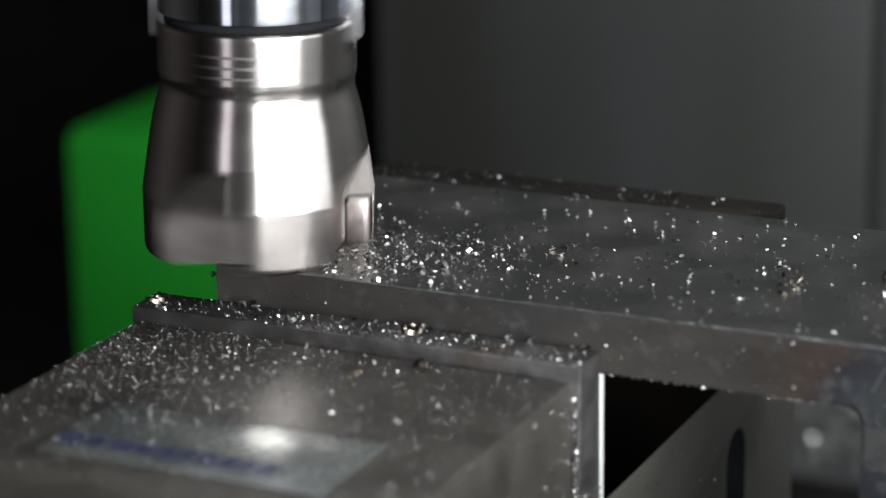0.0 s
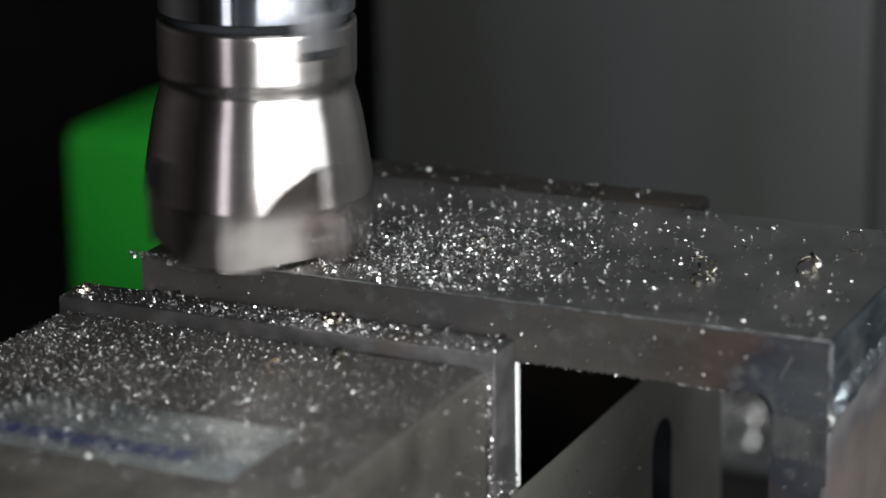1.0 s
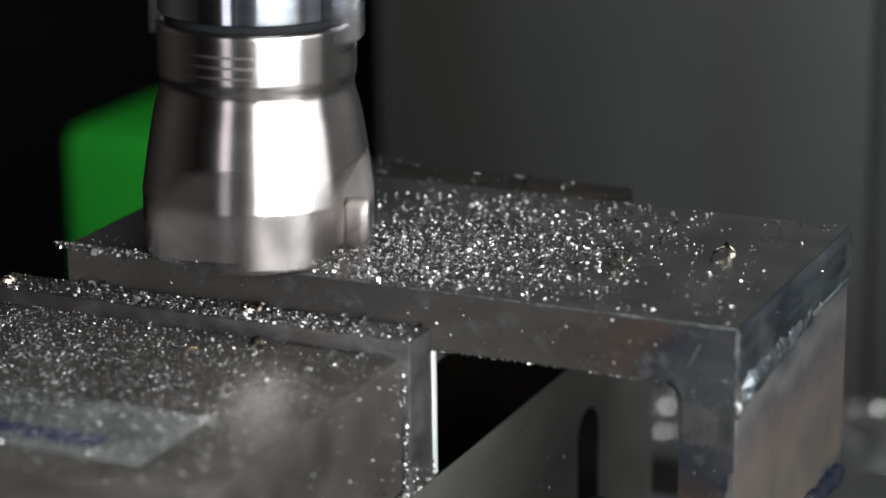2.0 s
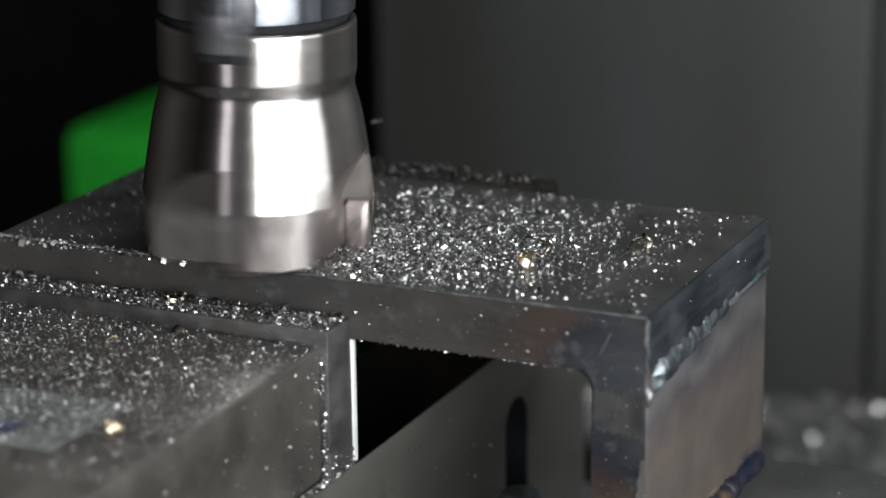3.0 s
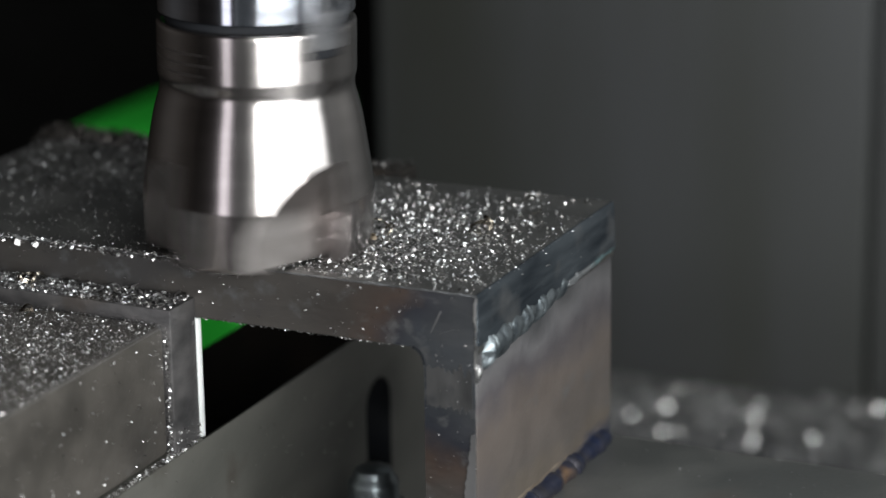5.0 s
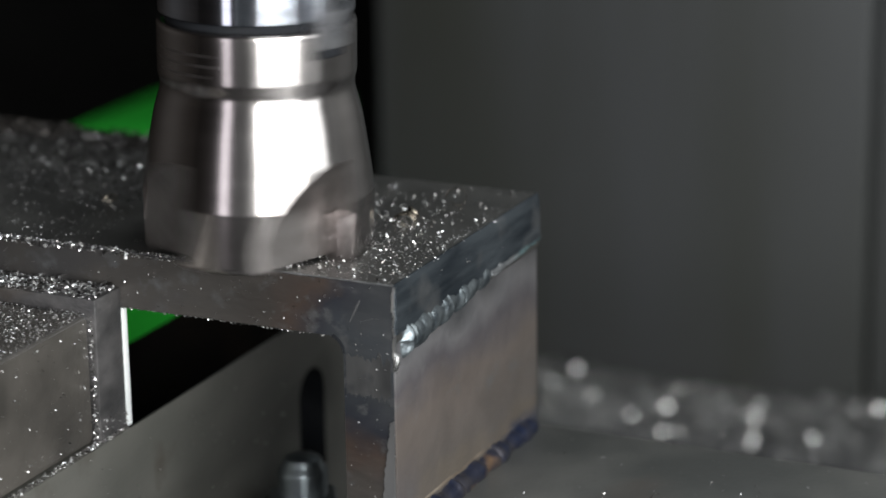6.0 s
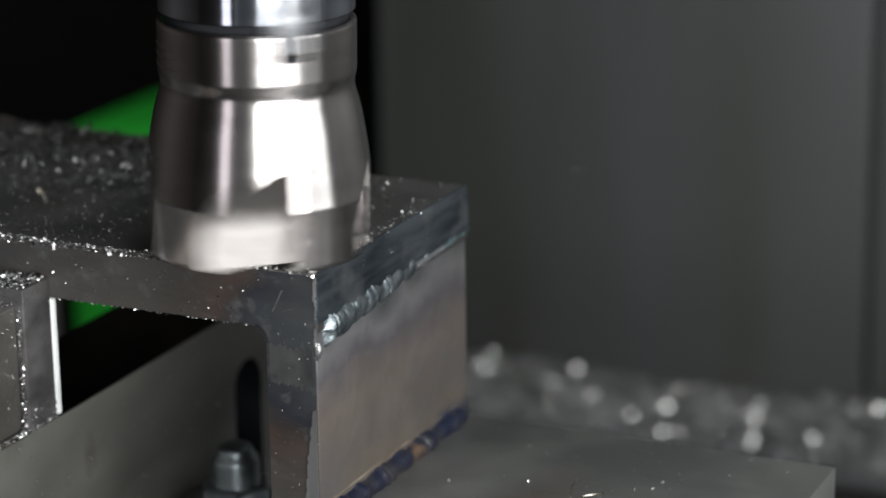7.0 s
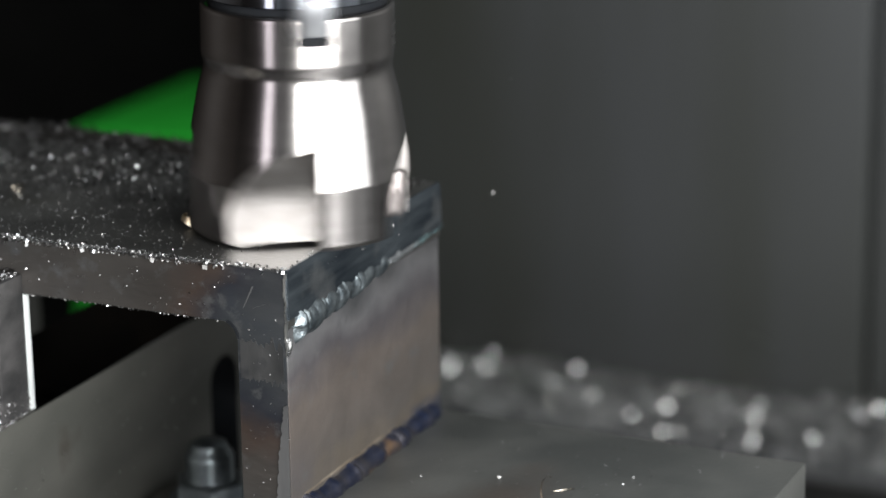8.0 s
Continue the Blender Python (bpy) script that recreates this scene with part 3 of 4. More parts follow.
        g = 0.00012 + 0.00022 * abs(noise.noise((f * 60, 2, 7))) + 0.0002 * max(0.0, noise.noise((f * 17, 5, 7)))
        x, z = -0.0019 + 0.1533 * f, 0.11160 + 0.00012 * noise.noise((f * 40, 8, 1))
        rows.append([lip.verts.new((x, -0.0158 + dy * g, z + dz * g)) for dy, dz in ((-1.2, 0), (0, 1), (0.8, 0), (0, -1.5))])
    for u, v in zip(rows, rows[1:]):
        for q in range(4):
            lip.faces.new((u[q], u[(q + 1) % 4], v[(q + 1) % 4], v[q]))
    lip.faces.new(rows[0])
    lip.faces.new(list(reversed(rows[-1])))
    bmesh.ops.recalc_face_normals(lip, faces=lip.faces[:])
    p("burr_highlight", lip, SMEAR, "thin ragged pale strip for the edge's burr and highlight", top)
    c = []
    r = 0.0036
    for i in range(9):
        a = math.pi / 2 * i / 8
        c.append((0.1394 - r + r * math.sin(a), 0.0988 - r + r * math.cos(a)))
    # Flat black crescent: a notch's shade painted onto the front face.
    arc = [radians(18 + 9 * k) for k in range(9)]
    crescent = [(0.1361 + 0.0035 * math.sin(a), 0.0955 + 0.0035 * math.cos(a)) for a in arc] + [(0.1361 + 0.0041 * math.sin(a), 0.0955 + 0.0041 * math.cos(a)) for a in reversed(arc)]
    p("undercut", prism(crescent, 0.0004, pose(0, -0.0163, 0)), GAP, "black crescent standing for the shaded notch along the smeared weld")
    p("corner_weld", prism([(0.1396, 0.0990)] + c, 0.0766, pose(0, -0.0156, 0)), MILL, "smeared weld filling the inner corner")
    return b


# ---- loose chips ----
PILE = material("heaped_chip", (0.62, 0.61, 0.59), (0.82, 0.81, 0.79), 0.6, 0.40, 400)
vary_by_piece(PILE, (0.06, 0.06, 0.06), (0.42, 0.42, 0.415))
SHINY = material("shiny_chip", (0.70, 0.69, 0.67), (0.88, 0.87, 0.84), 1.0, 0.09, 400, 0.0, 300, 0.03)

DULL = material("dull_oily_chip", (0.02, 0.018, 0.016), (0.08, 0.072, 0.066), 0.6, 0.45, 400)
vary_by_piece(DULL, (0.008, 0.007, 0.006), (0.075, 0.066, 0.060))
GREY = material("grey_chip", (0.10, 0.10, 0.10), (0.2, 0.2, 0.2), 0.8, 0.42, 400)
vary_by_piece(GREY, (0.010, 0.009, 0.009), (0.085, 0.083, 0.082))
DUSTY = material("dusty_chip", (0.10, 0.10, 0.10), (0.2, 0.2, 0.2), 0.9, 0.36, 400)
vary_by_piece(DUSTY, (0.03, 0.03, 0.03), (0.34, 0.335, 0.34))
CURL = material("dark_swarf", (0.16, 0.14, 0.12), (0.40, 0.36, 0.30), 1.0, 0.25, 400)
# x, y, z, how many, radius, turns, width, straw-tinted
CURLS = [
    (0.2022, 0.0245, 0.0547, 2, 0.0066, 0.28, 0.0004, False), (0.1384, 0.0453, 0.1117, 1, 0.0027, 0.90, 0.0008, False),
    (0.1131, 0.0178, 0.1117, 2, 0.0032, 0.60, 0.0006, False), (0.1315, 0.0290, 0.1117, 3, 0.0034, 0.60, 0.0009, False),
    (0.1159, 0.0106, 0.1117, 1, 0.0029, 0.80, 0.0008, False), (0.0460, -0.0206, 0.1036, 5, 0.0021, 0.60, 0.0009, False),
    (0.0526, -0.0326, 0.1006, 2, 0.0018, 0.65, 0.0009, False), (-0.0122, -0.0222, 0.1036, 4, 0.0021, 0.60, 0.0008, False),
    (0.0717, 0.0690, 0.1110, 1, 0.0024, 0.36, 0.0010, False), (0.0713, -0.0858, 0.1006, 3, 0.0013, 0.75, 0.0014, True),
    (0.0460, -0.0446, 0.1006, 1, 0.0028, 0.35, 0.0014, True), (0.0625, 0.0176, 0.1117, 1, 0.0030, 0.60, 0.0004, False),
    (0.1163, 0.0074, 0.1117, 2, 0.0018, 0.55, 0.0018, True)]


def flake(verts, faces, rnd, x, y, z, size, bend=1.0):
    """A small bent curl of metal."""
    m = Matrix.Translation((x, y, z)) @ Euler((rnd.uniform(-0.9, 0.9), rnd.uniform(-0.9, 0.9), rnd.uniform(0, 6.3))).to_matrix().to_4x4()
    l, w, h = size * rnd.uniform(0.7, 1.6), size * rnd.uniform(0.25, 0.7), size * rnd.uniform(0.1, 0.45) * bend
    k = len(verts)
    for px, pz in ((-l / 2, 0), (-l / 6, h), (l / 6, h * 0.9), (l / 2, -h * 0.2)):
        sk = rnd.uniform(-0.2, 0.2) * w
        verts.append(m @ Vector((px, -w / 2 + sk, pz)))
        verts.append(m @ Vector((px, w / 2 + sk, pz + 0.2 * h)))
    for i in range(3):
        a = k + 2 * i
        faces.append((a, a + 2, a + 3, a + 1))


def chips(name, label, spots, mat=None, seed=1, origin=(0, 0, 0), bend=1.0):
    """One object of many flakes; spots: (x, y, z, size)."""
    rnd = random.Random(seed)
    verts, faces = [], []
    for x, y, z, size in spots:
        flake(verts, faces, rnd, x - origin[0], y - origin[1], z + size * 0.25 - origin[2], size, bend)
    me = bpy.data.meshes.new(name)
    me.from_pydata([tuple(q) for q in verts], [], faces)
    me.materials.append(mat or CHIP)
    ob = new(name, me)
    ob.location = origin
    return tagged(ob, label, "metal chips", "", "stuff")


TOP, JAWTOP, BLOCK = 0.1117, 0.1036, 0.1006


def scatter(rnd, n, x, y, sx, sy, z, lo, hi, box_=None):
    out = []
    while len(out) < n:
        px, py = rnd.gauss(x, sx), rnd.gauss(y, sy)
        if box_ and not (box_[0] < px < box_[1] and box_[2] < py < box_[3]):
            continue
        out.append((px, py, z, lo + (hi - lo) * rnd.random() ** 2.2))
    return out


def spread(rnd, n, x0, x1, y0, y1, z, lo, hi):
    return [(rnd.uniform(x0, x1), rnd.uniform(y0, y1), z, lo + (hi - lo) * rnd.random() ** 2.4) for _ in range(n)]


PLATE_BOX = (0.0, 0.150, -0.0150, 0.060)
FEED = 0.01857
RIDERS, BATCHES, SWEPT, CLEARED = [], [], [], []


def all_chips():
    rnd = random.Random(11)
    bright = "bright fine milling chips strewn over the plate"
    base = spread(rnd, 170, 0, 0.149, 0.027, 0.060, TOP, 0.00025, 0.0011) + spread(rnd, 60, 0.045, 0.149, 0.027, 0.060, TOP, 0.0006, 0.0015)
    RIDERS.append(chips("metal_chips", bright, base, seed=2, origin=(0.05, 0, TOP)))
    for k in range(6):
        x = 0.012 + 0.025 * k
        x1 = min(x + 0.0125, 0.149)
        spots = spread(rnd, 75, x - 0.0120, x1, -0.015, 0.027, TOP, 0.00025, 0.0010) + (spread(rnd, 32, x - 0.0120, x1, -0.015, 0.027, TOP, 0.0005, 0.0015) if k > 1 else [])
        CLEARED.append((-1.0, chips("metal_chips", bright, spots, seed=110 + k, origin=(x, 0, TOP))))
        late = spread(rnd, 900 if k < 5 else 350, x - 0.0120, x1 - (0.010 if k == 5 else 0), -0.015, 0.0400, TOP, 0.00014, 0.00050) + spread(rnd, 110, x - 0.0120, x1, -0.0152, -0.0135, TOP, 0.00015, 0.0006)
        dull = spread(rnd, 620, x - 0.0125, x1, 0.018, 0.0608, TOP, 0.0003, 0.0011) + spread(rnd, 260, x - 0.0125, x1, 0.040, 0.0610, TOP, 0.0005, 0.0015)
        BATCHES.append((round(min(x / FEED + 1.2, 7.6), 2), chips("metal_chips", "dull grey chips left lying behind the cutter", dull, GREY, seed=150 + k, origin=(x, 0, TOP))))
        BATCHES.append((round(min(x / FEED + 1.5, 7.7), 2), chips("metal_chips", "fine dull crumbs left behind on the milled face", late, DUSTY, seed=130 + k, origin=(x, 0, TOP))))
    heap = scatter(rnd, 1000, 0.031, 0.002, 0.014, 0.014, TOP, 0.00025, 0.0012, PLATE_BOX) + scatter(rnd, 60, 0.036, 0.004, 0.014, 0.014, TOP, 0.0010, 0.0020, PLATE_BOX)
    SWEPT.append((-1.0, 0.094, chips("metal_chips", "bright milling chips pushed along by the cutter", heap, seed=59, origin=(0.042, 0, TOP))))
    for k in range(9):
        t = 0.30 + 0.50 * k
        x = min(FEED * t + 0.048, 0.122)
        thrown = "bright milling chips thrown onto the plate"
        spots = scatter(rnd, 70, x + 0.003, 0.036, 0.021, 0.010, TOP, 0.0002, 0.00090, (0.0, 0.149, 0.027, 0.060))
        BATCHES.append((t, chips("metal_chips", thrown, spots, seed=20 + k, origin=(x, 0, TOP))))
        spots = scatter(rnd, 240, x + 0.004, 0.010, 0.015, 0.018, TOP, 0.0002, 0.00095, (0.0, 0.149, -0.0150, 0.032))
        CLEARED.append((t, chips("metal_chips", thrown, spots, seed=30 + k, origin=(x, 0, TOP))))
        spots = [(a, b, c + 0.0011 * rnd.random() ** 2, d) for a, b, c, d in scatter(rnd, 1100, x, 0.011, 0.017, 0.021, TOP, 0.0002, 0.00095, (0.0, 0.146, -0.0150, 0.057))]
        SWEPT.append((t, 0.093 + 0.0028 * k, chips("metal_chips", "bright milling chips pushed along by the cutter", spots, seed=60 + k, origin=(x, 0, TOP))))
    for k in range(4):
        x = 0.066 + 0.022 * k
        stray = spread(rnd, 170, x - 0.012, min(x + 0.012, 0.149), -0.015, 0.0600, TOP, 0.0003, 0.0010) + spread(rnd, 55, x - 0.012, min(x + 0.012, 0.149), 0.010, 0.0600, TOP, 0.0008, 0.0017)
        CLEARED.append((round(1.0 + 0.45 * k, 2), chips("metal_chips", "bright chips strewn ahead of the cutter", stray, seed=180 + k, origin=(x - (0, 0, 0.015, 0.025)[k], 0, TOP))))
    jaw = spread(rnd, 900, -0.016, 0.085, -0.0262, -0.0164, JAWTOP, 0.0002, 0.0008) + spread(rnd, 45, 0.0, 0.084, -0.0262, -0.0164, JAWTOP, 0.0010, 0.0021)
    RIDERS.append(chips("metal_chips", "fine bright chips along the jaw plate", jaw, seed=3, origin=(0.034, -0.02, JAWTOP)))
    block = spread(rnd, 5200, -0.0155, 0.0840, -0.110, -0.0272, BLOCK, 0.00012, 0.00042) + spread(rnd, 6000, -0.0155, 0.0840, -0.110, -0.0272, BLOCK, 0.00010, 0.00022) + spread(rnd, 60, 0.0, 0.080, -0.070, -0.0272, BLOCK, 0.0007, 0.0014) + scatter(rnd, 3600, -0.002, -0.045, 0.022, 0.018, BLOCK, 0.00014, 0.0005, (-0.0155, 0.084, -0.11, -0.0272))
    RIDERS.append(chips("metal_chips", "fine chips strewn over the moving jaw", block, seed=4, origin=(0.034, -0.06, BLOCK)))
    tag = spread(rnd, 1500, 0.0075, 0.0660, -0.0998, -0.0737, 0.1013, 0.00012, 0.00035) + spread(rnd, 120, 0.0075, 0.0660, -0.0998, -0.0737, 0.1013, 0.0003, 0.0009)
    RIDERS.append(chips("metal_chips", "fine chips lying on the nameplate", tag, seed=12, origin=(0.036, -0.087, 0.1013)))
    for k in range(6):
        t = 0.4 + 0.6 * k
        x = FEED * t + 0.014
        spots = scatter(rnd, 3600, x, -0.056, 0.028, 0.027, BLOCK, 0.00012, 0.00050, (-0.0155, 0.084, -0.11, -0.0272)) + \
            [(a, b, JAWTOP, c) for a, b, z, c in scatter(rnd, 560, x + 0.008, -0.021, 0.016, 0.004, JAWTOP, 0.0002, 0.0010, (-0.016, 0.085, -0.0262, -0.0164))]
        spots = [(a, b, 0.1013 if 0.0072 < a < 0.0664 and -0.1000 < b < -0.0735 else c, d) for a, b, c, d in spots]
        BATCHES.append((t, chips("metal_chips", "fine chips thrown onto the vise jaw", spots, seed=40 + k, origin=(x, -0.04, BLOCK))))
    for k in range(8):
        t = 0.8 + 0.95 * k
        x = FEED * t - 0.010
        spots = spread(rnd, 260, x - 0.010, x + 0.0085, -0.0163, -0.0146, TOP, 0.0002, 0.0008) + spread(rnd, 45, x - 0.010, x + 0.0085, -0.0165, -0.0158, TOP - 0.0008, 0.0003, 0.0010) + spread(rnd, 7, x - 0.010, x + 0.0085, -0.0166, -0.0158, TOP - 0.0010, 0.0012, 0.0020)
        BATCHES.append((t, chips("metal_chips", "bright ragged chips hanging on the cut edge", spots, seed=80 + k, origin=(x, -0.0155, TOP))))
    spots = spread(rnd, 150, 0.126, 0.1512, -0.0163, -0.0150, TOP, 0.00025, 0.0010) + spread(rnd, 60, 0.1500, 0.1516, -0.0155, 0.0200, TOP, 0.0002, 0.0007)
    BATCHES.append((6.9, chips("metal_chips", "bright ragged chips hanging on the plate's corner", spots, seed=89, origin=(0.14, -0.0155, TOP))))
    corner = spread(rnd, 800, 0.124, 0.1515, -0.0155, 0.020, TOP, 0.00015, 0.00045) + spread(rnd, 260, 0.1475, 0.1522, -0.0155, 0.050, TOP, 0.00018, 0.0005) + spread(rnd, 14, 0.126, 0.151, -0.0155, 0.040, TOP, 0.0006, 0.0011)
    CLEARED.append((4.6, chips("metal_chips", "fine bright chips gathered at the plate's corner", corner, seed=95, origin=(0.1395, 0, TOP))))
    rail = spread(rnd, 600, 0.0846, 0.0863, -0.075, -0.0160, 0.0712, 0.0002, 0.0008) + spread(rnd, 220, 0.0846, 0.0864, -0.034, -0.0160, 0.0713, 0.0003, 0.0009) + spread(rnd, 70, 0.0846, 0.0852, -0.0280, -0.0262, 0.074, 0.0003, 0.0008)
    RIDERS.append(chips("metal_chips", "fine chips lying on the vise rail", rail, seed=5, origin=(0.086, -0.03, 0.0712)))
    cling = [(x, -0.0162, z, c) for x, _, z, c in [(rnd.uniform(0.0, 0.150), 0, rnd.uniform(0.0990, 0.1112), 0.00015 + 0.0006 * rnd.random() ** 2) for _ in range(200)]]
    cling += [(rnd.uniform(0.1400, 0.1515), -0.0160, rnd.uniform(0.0560, 0.0990), rnd.uniform(0.00015, 0.0005)) for _ in range(60)]
    cling += [(rnd.uniform(0.086, 0.139), -0.0158, 0.0987, rnd.uniform(0.0002, 0.0007)) for _ in range(110)]
    RIDERS.append(chips("metal_chips", "tiny chips clinging to the plate's edge", cling, seed=8, origin=(0.08, -0.016, 0.1)))
    cling = [(0.0867, rnd.uniform(-0.06, 0.06), rnd.uniform(0.030, 0.0708), 0.00015 + 0.0005 * rnd.random() ** 2) for _ in range(150)]
    cling += [(0.0845, rnd.uniform(-0.12, -0.028), rnd.uniform(0.073, 0.0995), 0.00015 + 0.0006 * rnd.random() ** 2) for _ in range(240)]
    cling += [(0.0859, rnd.uniform(-0.0264, -0.0162), rnd.uniform(0.0715, 0.076), rnd.uniform(0.0002, 0.0007)) for _ in range(40)]
    cling += [(rnd.uniform(0.0844, 0.0851), rnd.uniform(-0.0276, -0.0262), 0.0715 + 0.0280 * rnd.random() ** 1.4, rnd.uniform(0.0002, 0.0008)) for _ in range(230)]
    RIDERS.append(chips("metal_chips", "tiny chips clinging to the vise's side", cling, seed=9, origin=(0.086, -0.03, 0.07)))
    lip = spread(rnd, 70, -0.007, 0.093, 0.0625, 0.0760, 0.1110, 0.0003, 0.0011) + spread(rnd, 110, -0.007, 0.075, 0.0625, 0.0760, 0.1110, 0.0002, 0.0007)
    RIDERS.append(chips("metal_chips", "scattered chips on the fixed jaw", lip, seed=10, origin=(0.04, 0.07, 0.1110)))
    heap = []
    for a, b, c, d in spread(rnd, 520, -0.0073, 0.018, 0.0625, 0.0764, 0.1110, 0.0005, 0.0016):
        hump = max(0.0, 0.5 + 0.9 * noise.noise((a * 70, b * 70, 2))) * min(1.0, (0.020 - a) / 0.012)
        heap.append((a, b, c + 0.0022 * hump * rnd.random(), d))
    BATCHES.append((1.7, chips("metal_chips", "heap of dull dark oily chips on the fixed jaw", heap, DULL, seed=14, origin=(0.02, 0.07, 0.1110))))
    for k, (x0, x1, when) in enumerate(((0.008, 0.036, 1.9), (0.030, 0.064, 2.4), (0.056, 0.0945, 2.6))):
        ridge = []
        for a, b, c, d in spread(rnd, 520, x0, x1, 0.0622, 0.0762, 0.1110, 0.0003, 0.0013):
            hump = max(0.0, 0.45 + 1.1 * noise.noise((a * 90, b * 60, 5)))
            ridge.append((a, b, c + (0.0018 + 0.0016 * (a > 0.078)) * hump * rnd.random(), d))
        BATCHES.append((when, chips("metal_chips", "grey chips banked up on the fixed jaw", ridge, GREY, seed=170 + k, origin=((x0 + x1) / 2, 0.069, 0.1110))))
    foot = spread(rnd, 90, 0.158, 0.240, -0.060, 0.058, 0.0547, 0.0003, 0.0008)
    foot += scatter(rnd, 10, 0.2135, 0.0391, 0.006, 0.010, 0.0547, 0.0003, 0.0008) + scatter(rnd, 60, 0.1943, 0.0351, 0.010, 0.016, 0.0547, 0.0002, 0.0004)
    RIDERS.append(chips("metal_chips", "few fine chips on the base plate", foot, seed=6, origin=(0.2, 0, 0.0547)))
    def heap_top(px, py):
        return -0.0575 + 0.0085 * ((py - 0.335) / 0.046) ** 0.8 * (0.8 + 0.6 * noise.noise((px * 18, py * 18, 3)))
    pile, glints = [], []
    for _ in range(10500):
        px, py = rnd.uniform(-0.150, 0.16), 0.335 + 0.046 * rnd.random()
        pile.append((px, py, -0.059 + (heap_top(px, py) + 0.059) * rnd.uniform(0.7, 1.0), rnd.uniform(0.0006, 0.0018)))
    for k in range(2000):
        px, py = rnd.uniform(-0.150, 0.16), 0.335 + 0.046 * rnd.random() ** 0.8
        glints.append((px, py, heap_top(px, py) + 0.0008 + 0.0028 * rnd.random() ** 3, 0.0009 + 0.0006 * rnd.random() + (0.0006 if k % 7 == 0 else 0)))
    chips("chip_pile", "heap of dull grey curled chips on the ledge", pile, PILE, seed=7, origin=(0.1, 0.30, -0.059))
    chips("chip_pile", "bright glinting chips on top of the heap", glints, SHINY, seed=17, origin=(0.1, 0.30, -0.059), bend=0.12)


def curl(x, y, z, radius, turns, width, lean, turn_, warm, when, late):
    """A curled ribbon of swarf standing or lying on its support."""
    bm = bmesh.new()
    n = int(18 * turns) + 4
    rows = []
    for i in range(n + 1):
        a = 2 * math.pi * turns * i / n
        r = radius * (1 - 0.45 * i / n)
        w = width * (1 - 0.5 * i / n) / 2
        c = Vector((r * math.cos(a), width * 0.9 * i / n, r * math.sin(a)))
        n_ = Vector((math.cos(a), 0, math.sin(a))) * width * 0.10
        rows.append([bm.verts.new(c + Vector((0, s_ * w, 0)) + n_ * o) for s_, o in ((-1, 0), (1, 0), (1, 1), (-1, 1))])
    for p, q in zip(rows, rows[1:]):
        for k in range(4):
            bm.faces.new((p[k], p[(k + 1) % 4], q[(k + 1) % 4], q[k]))
    bm.faces.new(rows[0])
    bm.faces.new(list(reversed(rows[-1])))
    bmesh.ops.transform(bm, matrix=pose(0, 0, 0, lean, 0, turn_), verts=bm.verts)
    low = min(v.co.z for v in bm.verts)
    bmesh.ops.translate(bm, vec=(0, 0, -low), verts=bm.verts)
    bmesh.ops.recalc_face_normals(bm, faces=bm.faces[:])
    ob = part("swarf_curl", bm, CHIP_WARM if warm else CURL)
    ob.location = (x, y, z)
    (RIDERS if when == 0 else late).append(ob if when == 0 else (when, ob))
    return tagged(ob, "straw-tinted curl of steel swarf" if warm else "thin dark curl of steel swarf", "swarf", "curls of swarf on plate and vise")


def curls():
    rnd = random.Random(31)
    for x, y, z, count, radius, turns, width, warm in CURLS:
        # the straw-tinted ones by the nameplate and ahead of the cutter land later
        when = 2.2 if (y < -0.07 or 0.11 < x < 0.125 and warm) else 0
        for _ in range(count):
            dx, dy = (rnd.uniform(-0.9, 0.9) * radius, rnd.uniform(-0.7, 0.7) * radius) if count > 1 else (0, 0)
            curl(x + dx, y + dy, z, radius * rnd.uniform(0.8, 1.1), turns, width, rnd.uniform(20, 84), rnd.uniform(0, 360), warm, when, BATCHES)


# in the air at, size, place then
THROWN = [
    (7.5, 0.0022, (0.0400, 0.0700, 0.1026)),
    (7.5, 0.0018, (0.0415, 0.0800, 0.1043)),
    (7.5, 0.0022, (0.0520, 0.0900, 0.0970)),
    (7.5, 0.0014, (0.0191, 0.0600, 0.1174)),
    (7.3, 0.0012, (0.0316, 0.0800, 0.1228)),
    (7.6, 0.0014, (0.0284, 0.0900, 0.0974)),
    (7.7, 0.0012, (0.0272, 0.1000, 0.0864)),
    (7.8, 0.0012, (0.0247, 0.0900, 0.1060)),
    (7.9, 0.0012, (0.0344, 0.1200, 0.0785)),
    (8.0, 0.0004, (0.0247, 0.0700, 0.1079)),
    (8.0, 0.0004, (0.0293, 0.0700, 0.1356)),
    (7.0, 0.0012, (0.0338, 0.1000, 0.1070)),
    (3.0, 0.0007, (-0.0012, 0.0600, 0.1252)),
    (5.2, 0.0014, (0.0156, 0.1000, 0.1008)),
    (2.2, 0.0014, (0.0155, 0.0900, 0.1077))]
FLYING = []


def thrown_chips():
    for k, (_, size, _) in enumerate(THROWN):
        verts, faces = [], []
        flake(verts, faces, random.Random(300 + k), 0, 0, 0, size * 1.6)
        me = bpy.data.meshes.new("thrown_chip")
        me.from_pydata([tuple(q) for q in verts], [], faces)
        me.materials.append(CHIP)
        ob = new("thrown_chip", me)
        FLYING.append(tagged(ob, "small bright chip thrown off by the cutter", "metal chip", "chips thrown off by the cutter"))


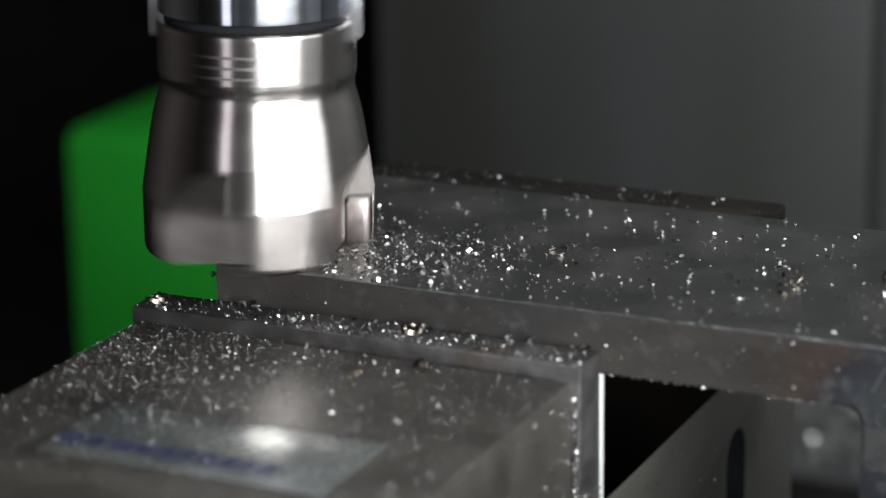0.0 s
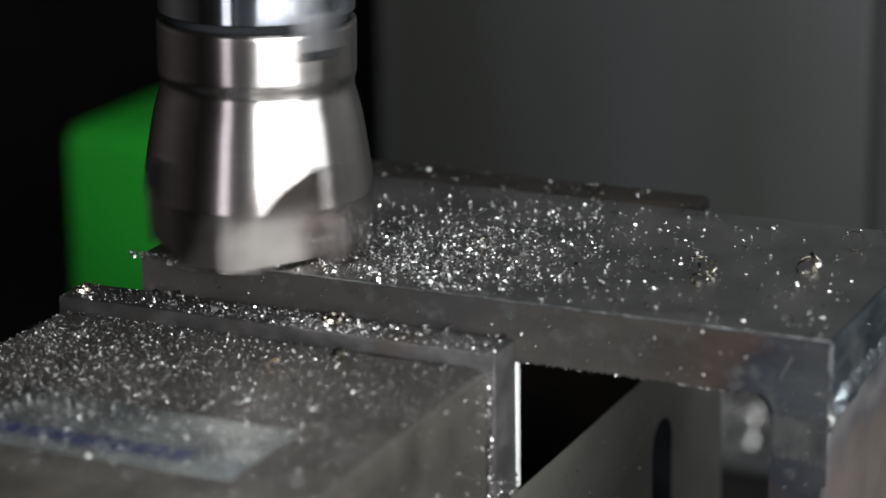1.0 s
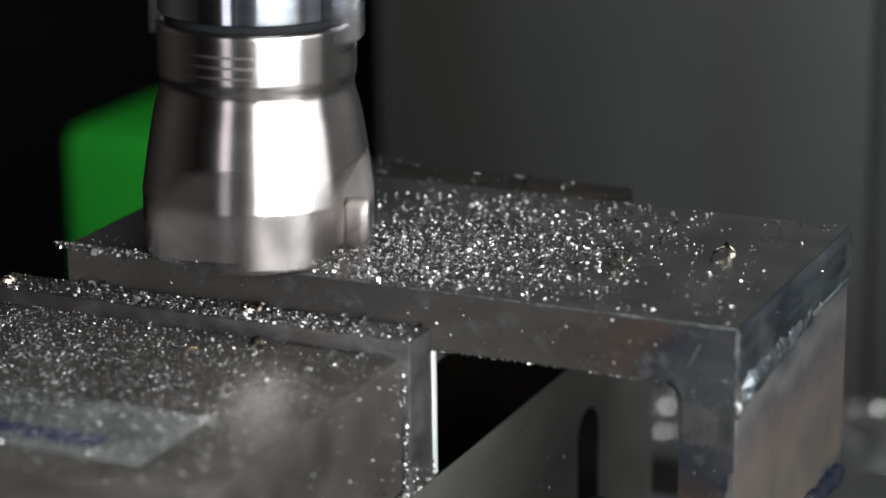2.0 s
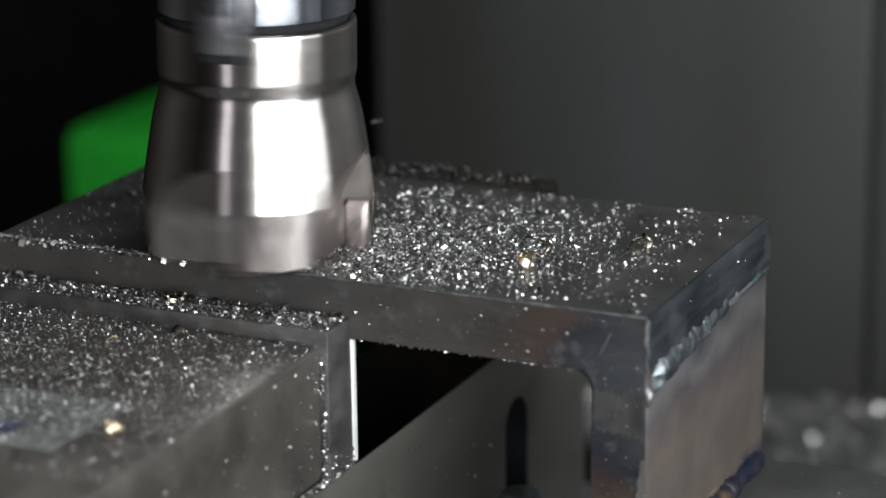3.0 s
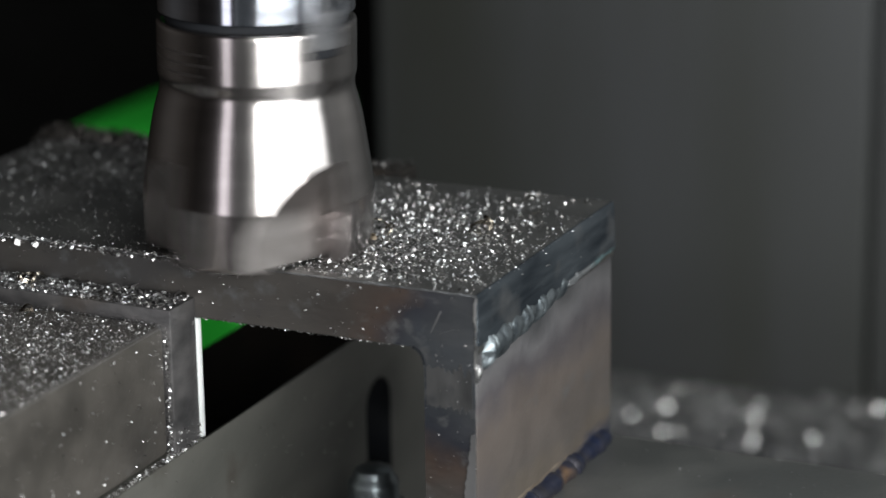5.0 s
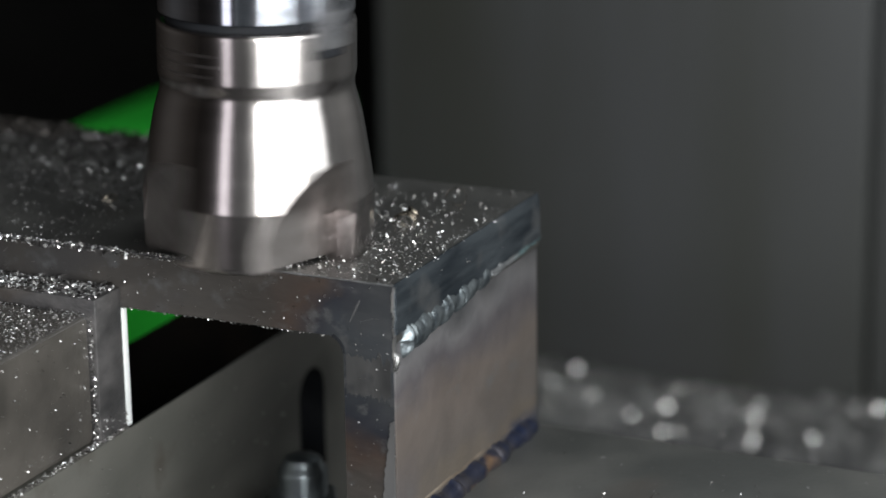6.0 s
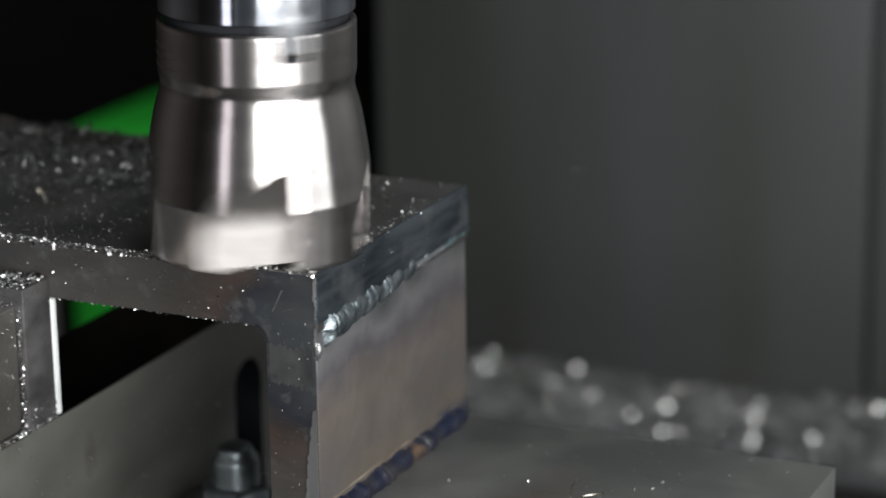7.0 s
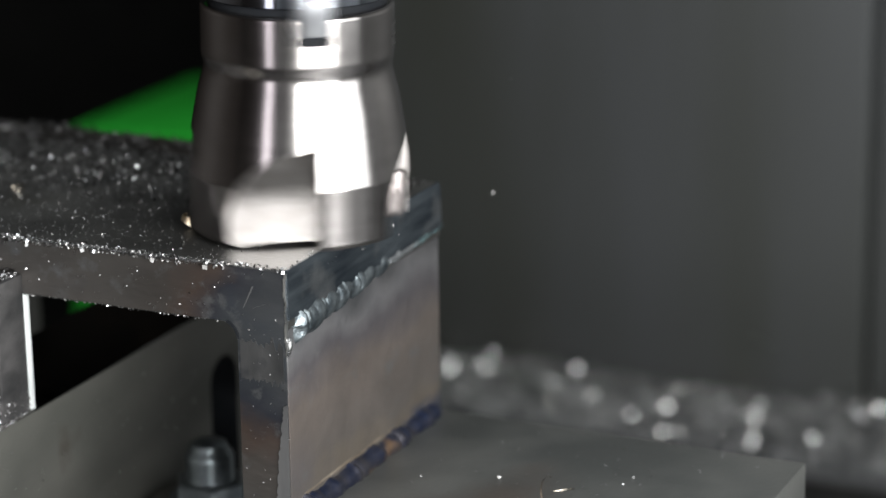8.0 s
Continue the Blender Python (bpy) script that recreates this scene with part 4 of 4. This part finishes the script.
def green_cover():
    g = thing("green_cover", "bright green enamelled sheet metal cover", "machine cover", -0.255, 0.371, -0.30)
    part("front_panel", boxed(-0.039, 0.039, 0.0, 0.103, 0.0, 0.3205, bevel=0.003, segments=3), GREEN, g)
    part("lid", boxed(-0.038, 0.038, 0.005, 0.102, 0.3202, 0.3226, bevel=0.001, segments=3), GREEN, g)
    return g


setting()
mill = face_mill()
table = machine_table()
grip = vise()
clamp = hold_down()
parallel = parallel_bar()
work = bracket()
all_chips()
curls()
thrown_chips()
green_cover()

# ---- movement ----
PHASE_A = [78, -50, -6, 44, 88, -36, 12, 54, -72, -22, 35, 86, -35, 22, 78, -40, 9, 67]
PHASE_B = [21, 86, -19, 57, -47, 21, 90, -22, 49, -47, 34, -75, 4, 82, -24, 53, -37, 39, -72, 4]
PHASE_C = [80, -27, 46, -52, 14, 87, -20, 53, -48, 17, 82, -32, 19, 61, -75, -37, -22, -10, 46, -58, 12, 90, 8]


def spin_angles():
    """Times and unwound angles of the drive key, turning clockwise seen from above."""
    keys = [(0.1 * i, a) for i, a in enumerate(PHASE_A)] + [(2.8 + 0.1 * i, a) for i, a in enumerate(PHASE_B)] + [(5.8 + 0.1 * i, a) for i, a in enumerate(PHASE_C)]
    out = [keys[0]]
    for t, a in keys[1:]:
        t0, a0 = out[-1]
        step = -120 if t - t0 < 0.15 else (-1170 if t < 4 else -1060) * (t - t0)
        a = a + 180 * round((a0 + step - a) / 180)
        if t - t0 < 0.15 and a0 - a < 60:
            a -= 180
        out.append((t, a))
    return out


def motions():
    shift = [(0.0, 0.0), (0.5, 0.0681), (1.0, 0.1341), (1.5, 0.2027), (3.0, 0.4080), (3.5, 0.4761), (4.0, 0.5436), (4.5, 0.6115), (6.0, 0.8154), (6.5, 0.8826), (7.0, 0.9489), (7.2, 0.9755), (7.4, 0.9985), (7.5, 1.0), (8.0, 1.0)]
    go = [(t, -0.137 * f) for t, f in shift]

    def fed(ob):
        x, y, z = ob.location
        walk(ob, [(t, pose(x + d, y, z)) for t, d in go])

    def at(t):
        return np.interp(t, [a for a, _ in go], [b for _, b in go])
    for ob in [table, grip, clamp, work, parallel] + RIDERS:
        fed(ob)
    # chips come out of the cut and settle on the plate and jaw
    for when, ob in BATCHES:
        x, y, z = ob.location
        deep = 0.009 if ob.name.startswith("swarf") else 0.0035
        rows = sorted({t for t, _ in go} | {round(when - 0.2, 2), round(when, 2)})
        walk(ob, [(t, pose(x + at(t), y + (0.003 if t < when - 0.01 else 0), z - (deep if t < when - 0.01 else 0))) for t in rows])
    # those in the cutter's way: some are pushed ahead of it for a while, all are cleared off as it comes over them
    for when, far, ob in SWEPT + [(w, None, o) for w, o in CLEARED]:
        x, y, z = ob.location
        stop = x if far is None else max(x, min(x + 0.050, far))
        rows = []
        for t in sorted({t for t, _ in go} | ({round(when - 0.2, 2), round(when, 2)} if when > 0 else set()) | {0.25 * n for n in range(1, 32)}):
            ahead = max(x, min(-at(t) + 0.042, stop))
            over = -at(t) - (ahead - 0.006)
            parked = t < when - 0.01
            gone = min(1.0, max(0.0, over / 0.004 + 0.5)) if far is not None or x > 0.02 else 0.0
            rows.append((t, pose(ahead + at(t), y + (0.003 if parked else 0), z - 0.0035 * (1.0 if parked else gone))))
        walk(ob, rows)
    for k, (ob, (seen, _, via)) in enumerate(zip(FLYING, THROWN)):
        start, via = Vector((0.004, 0.006, 0.125)), Vector(via)
        end = Vector((via.x * 1.5 + 0.01, 0.350, -0.044))
        rows = [(0.0, start), (round(seen - 0.16, 2), start), (round(seen - 0.05, 2), start.lerp(via, 0.88)), (seen, via)]
        if seen < 7.8:
            rows.append((round(seen + 0.24, 2), end))
        if seen < 8.0:
            rows.append((8.0, end if seen < 7.8 else via.lerp(end, (8.0 - seen) / 0.24)))
        walk(ob, [(t, pose(*p, 0, 0, 25 * k + 80 * min(1, max(0, t - seen + 0.16) * 3))) for t, p in rows])
    keys = spin_angles()
    rows = []
    for n in range(0, 241):
        t = n / 30
        a = np.interp(t, [k for k, _ in keys], [v for _, v in keys])
        run = max(0.0, t - 7.52) * 0.0385
        rows.append((t, pose(0, run, BASE, 0, 0, 24.95) @ pose(0, 0, 0, 0, LEAN, 0) @ pose(0, 0, 0, 0, 0, a - 60.9 - 24.95)))
    walk(mill, rows)


motions()
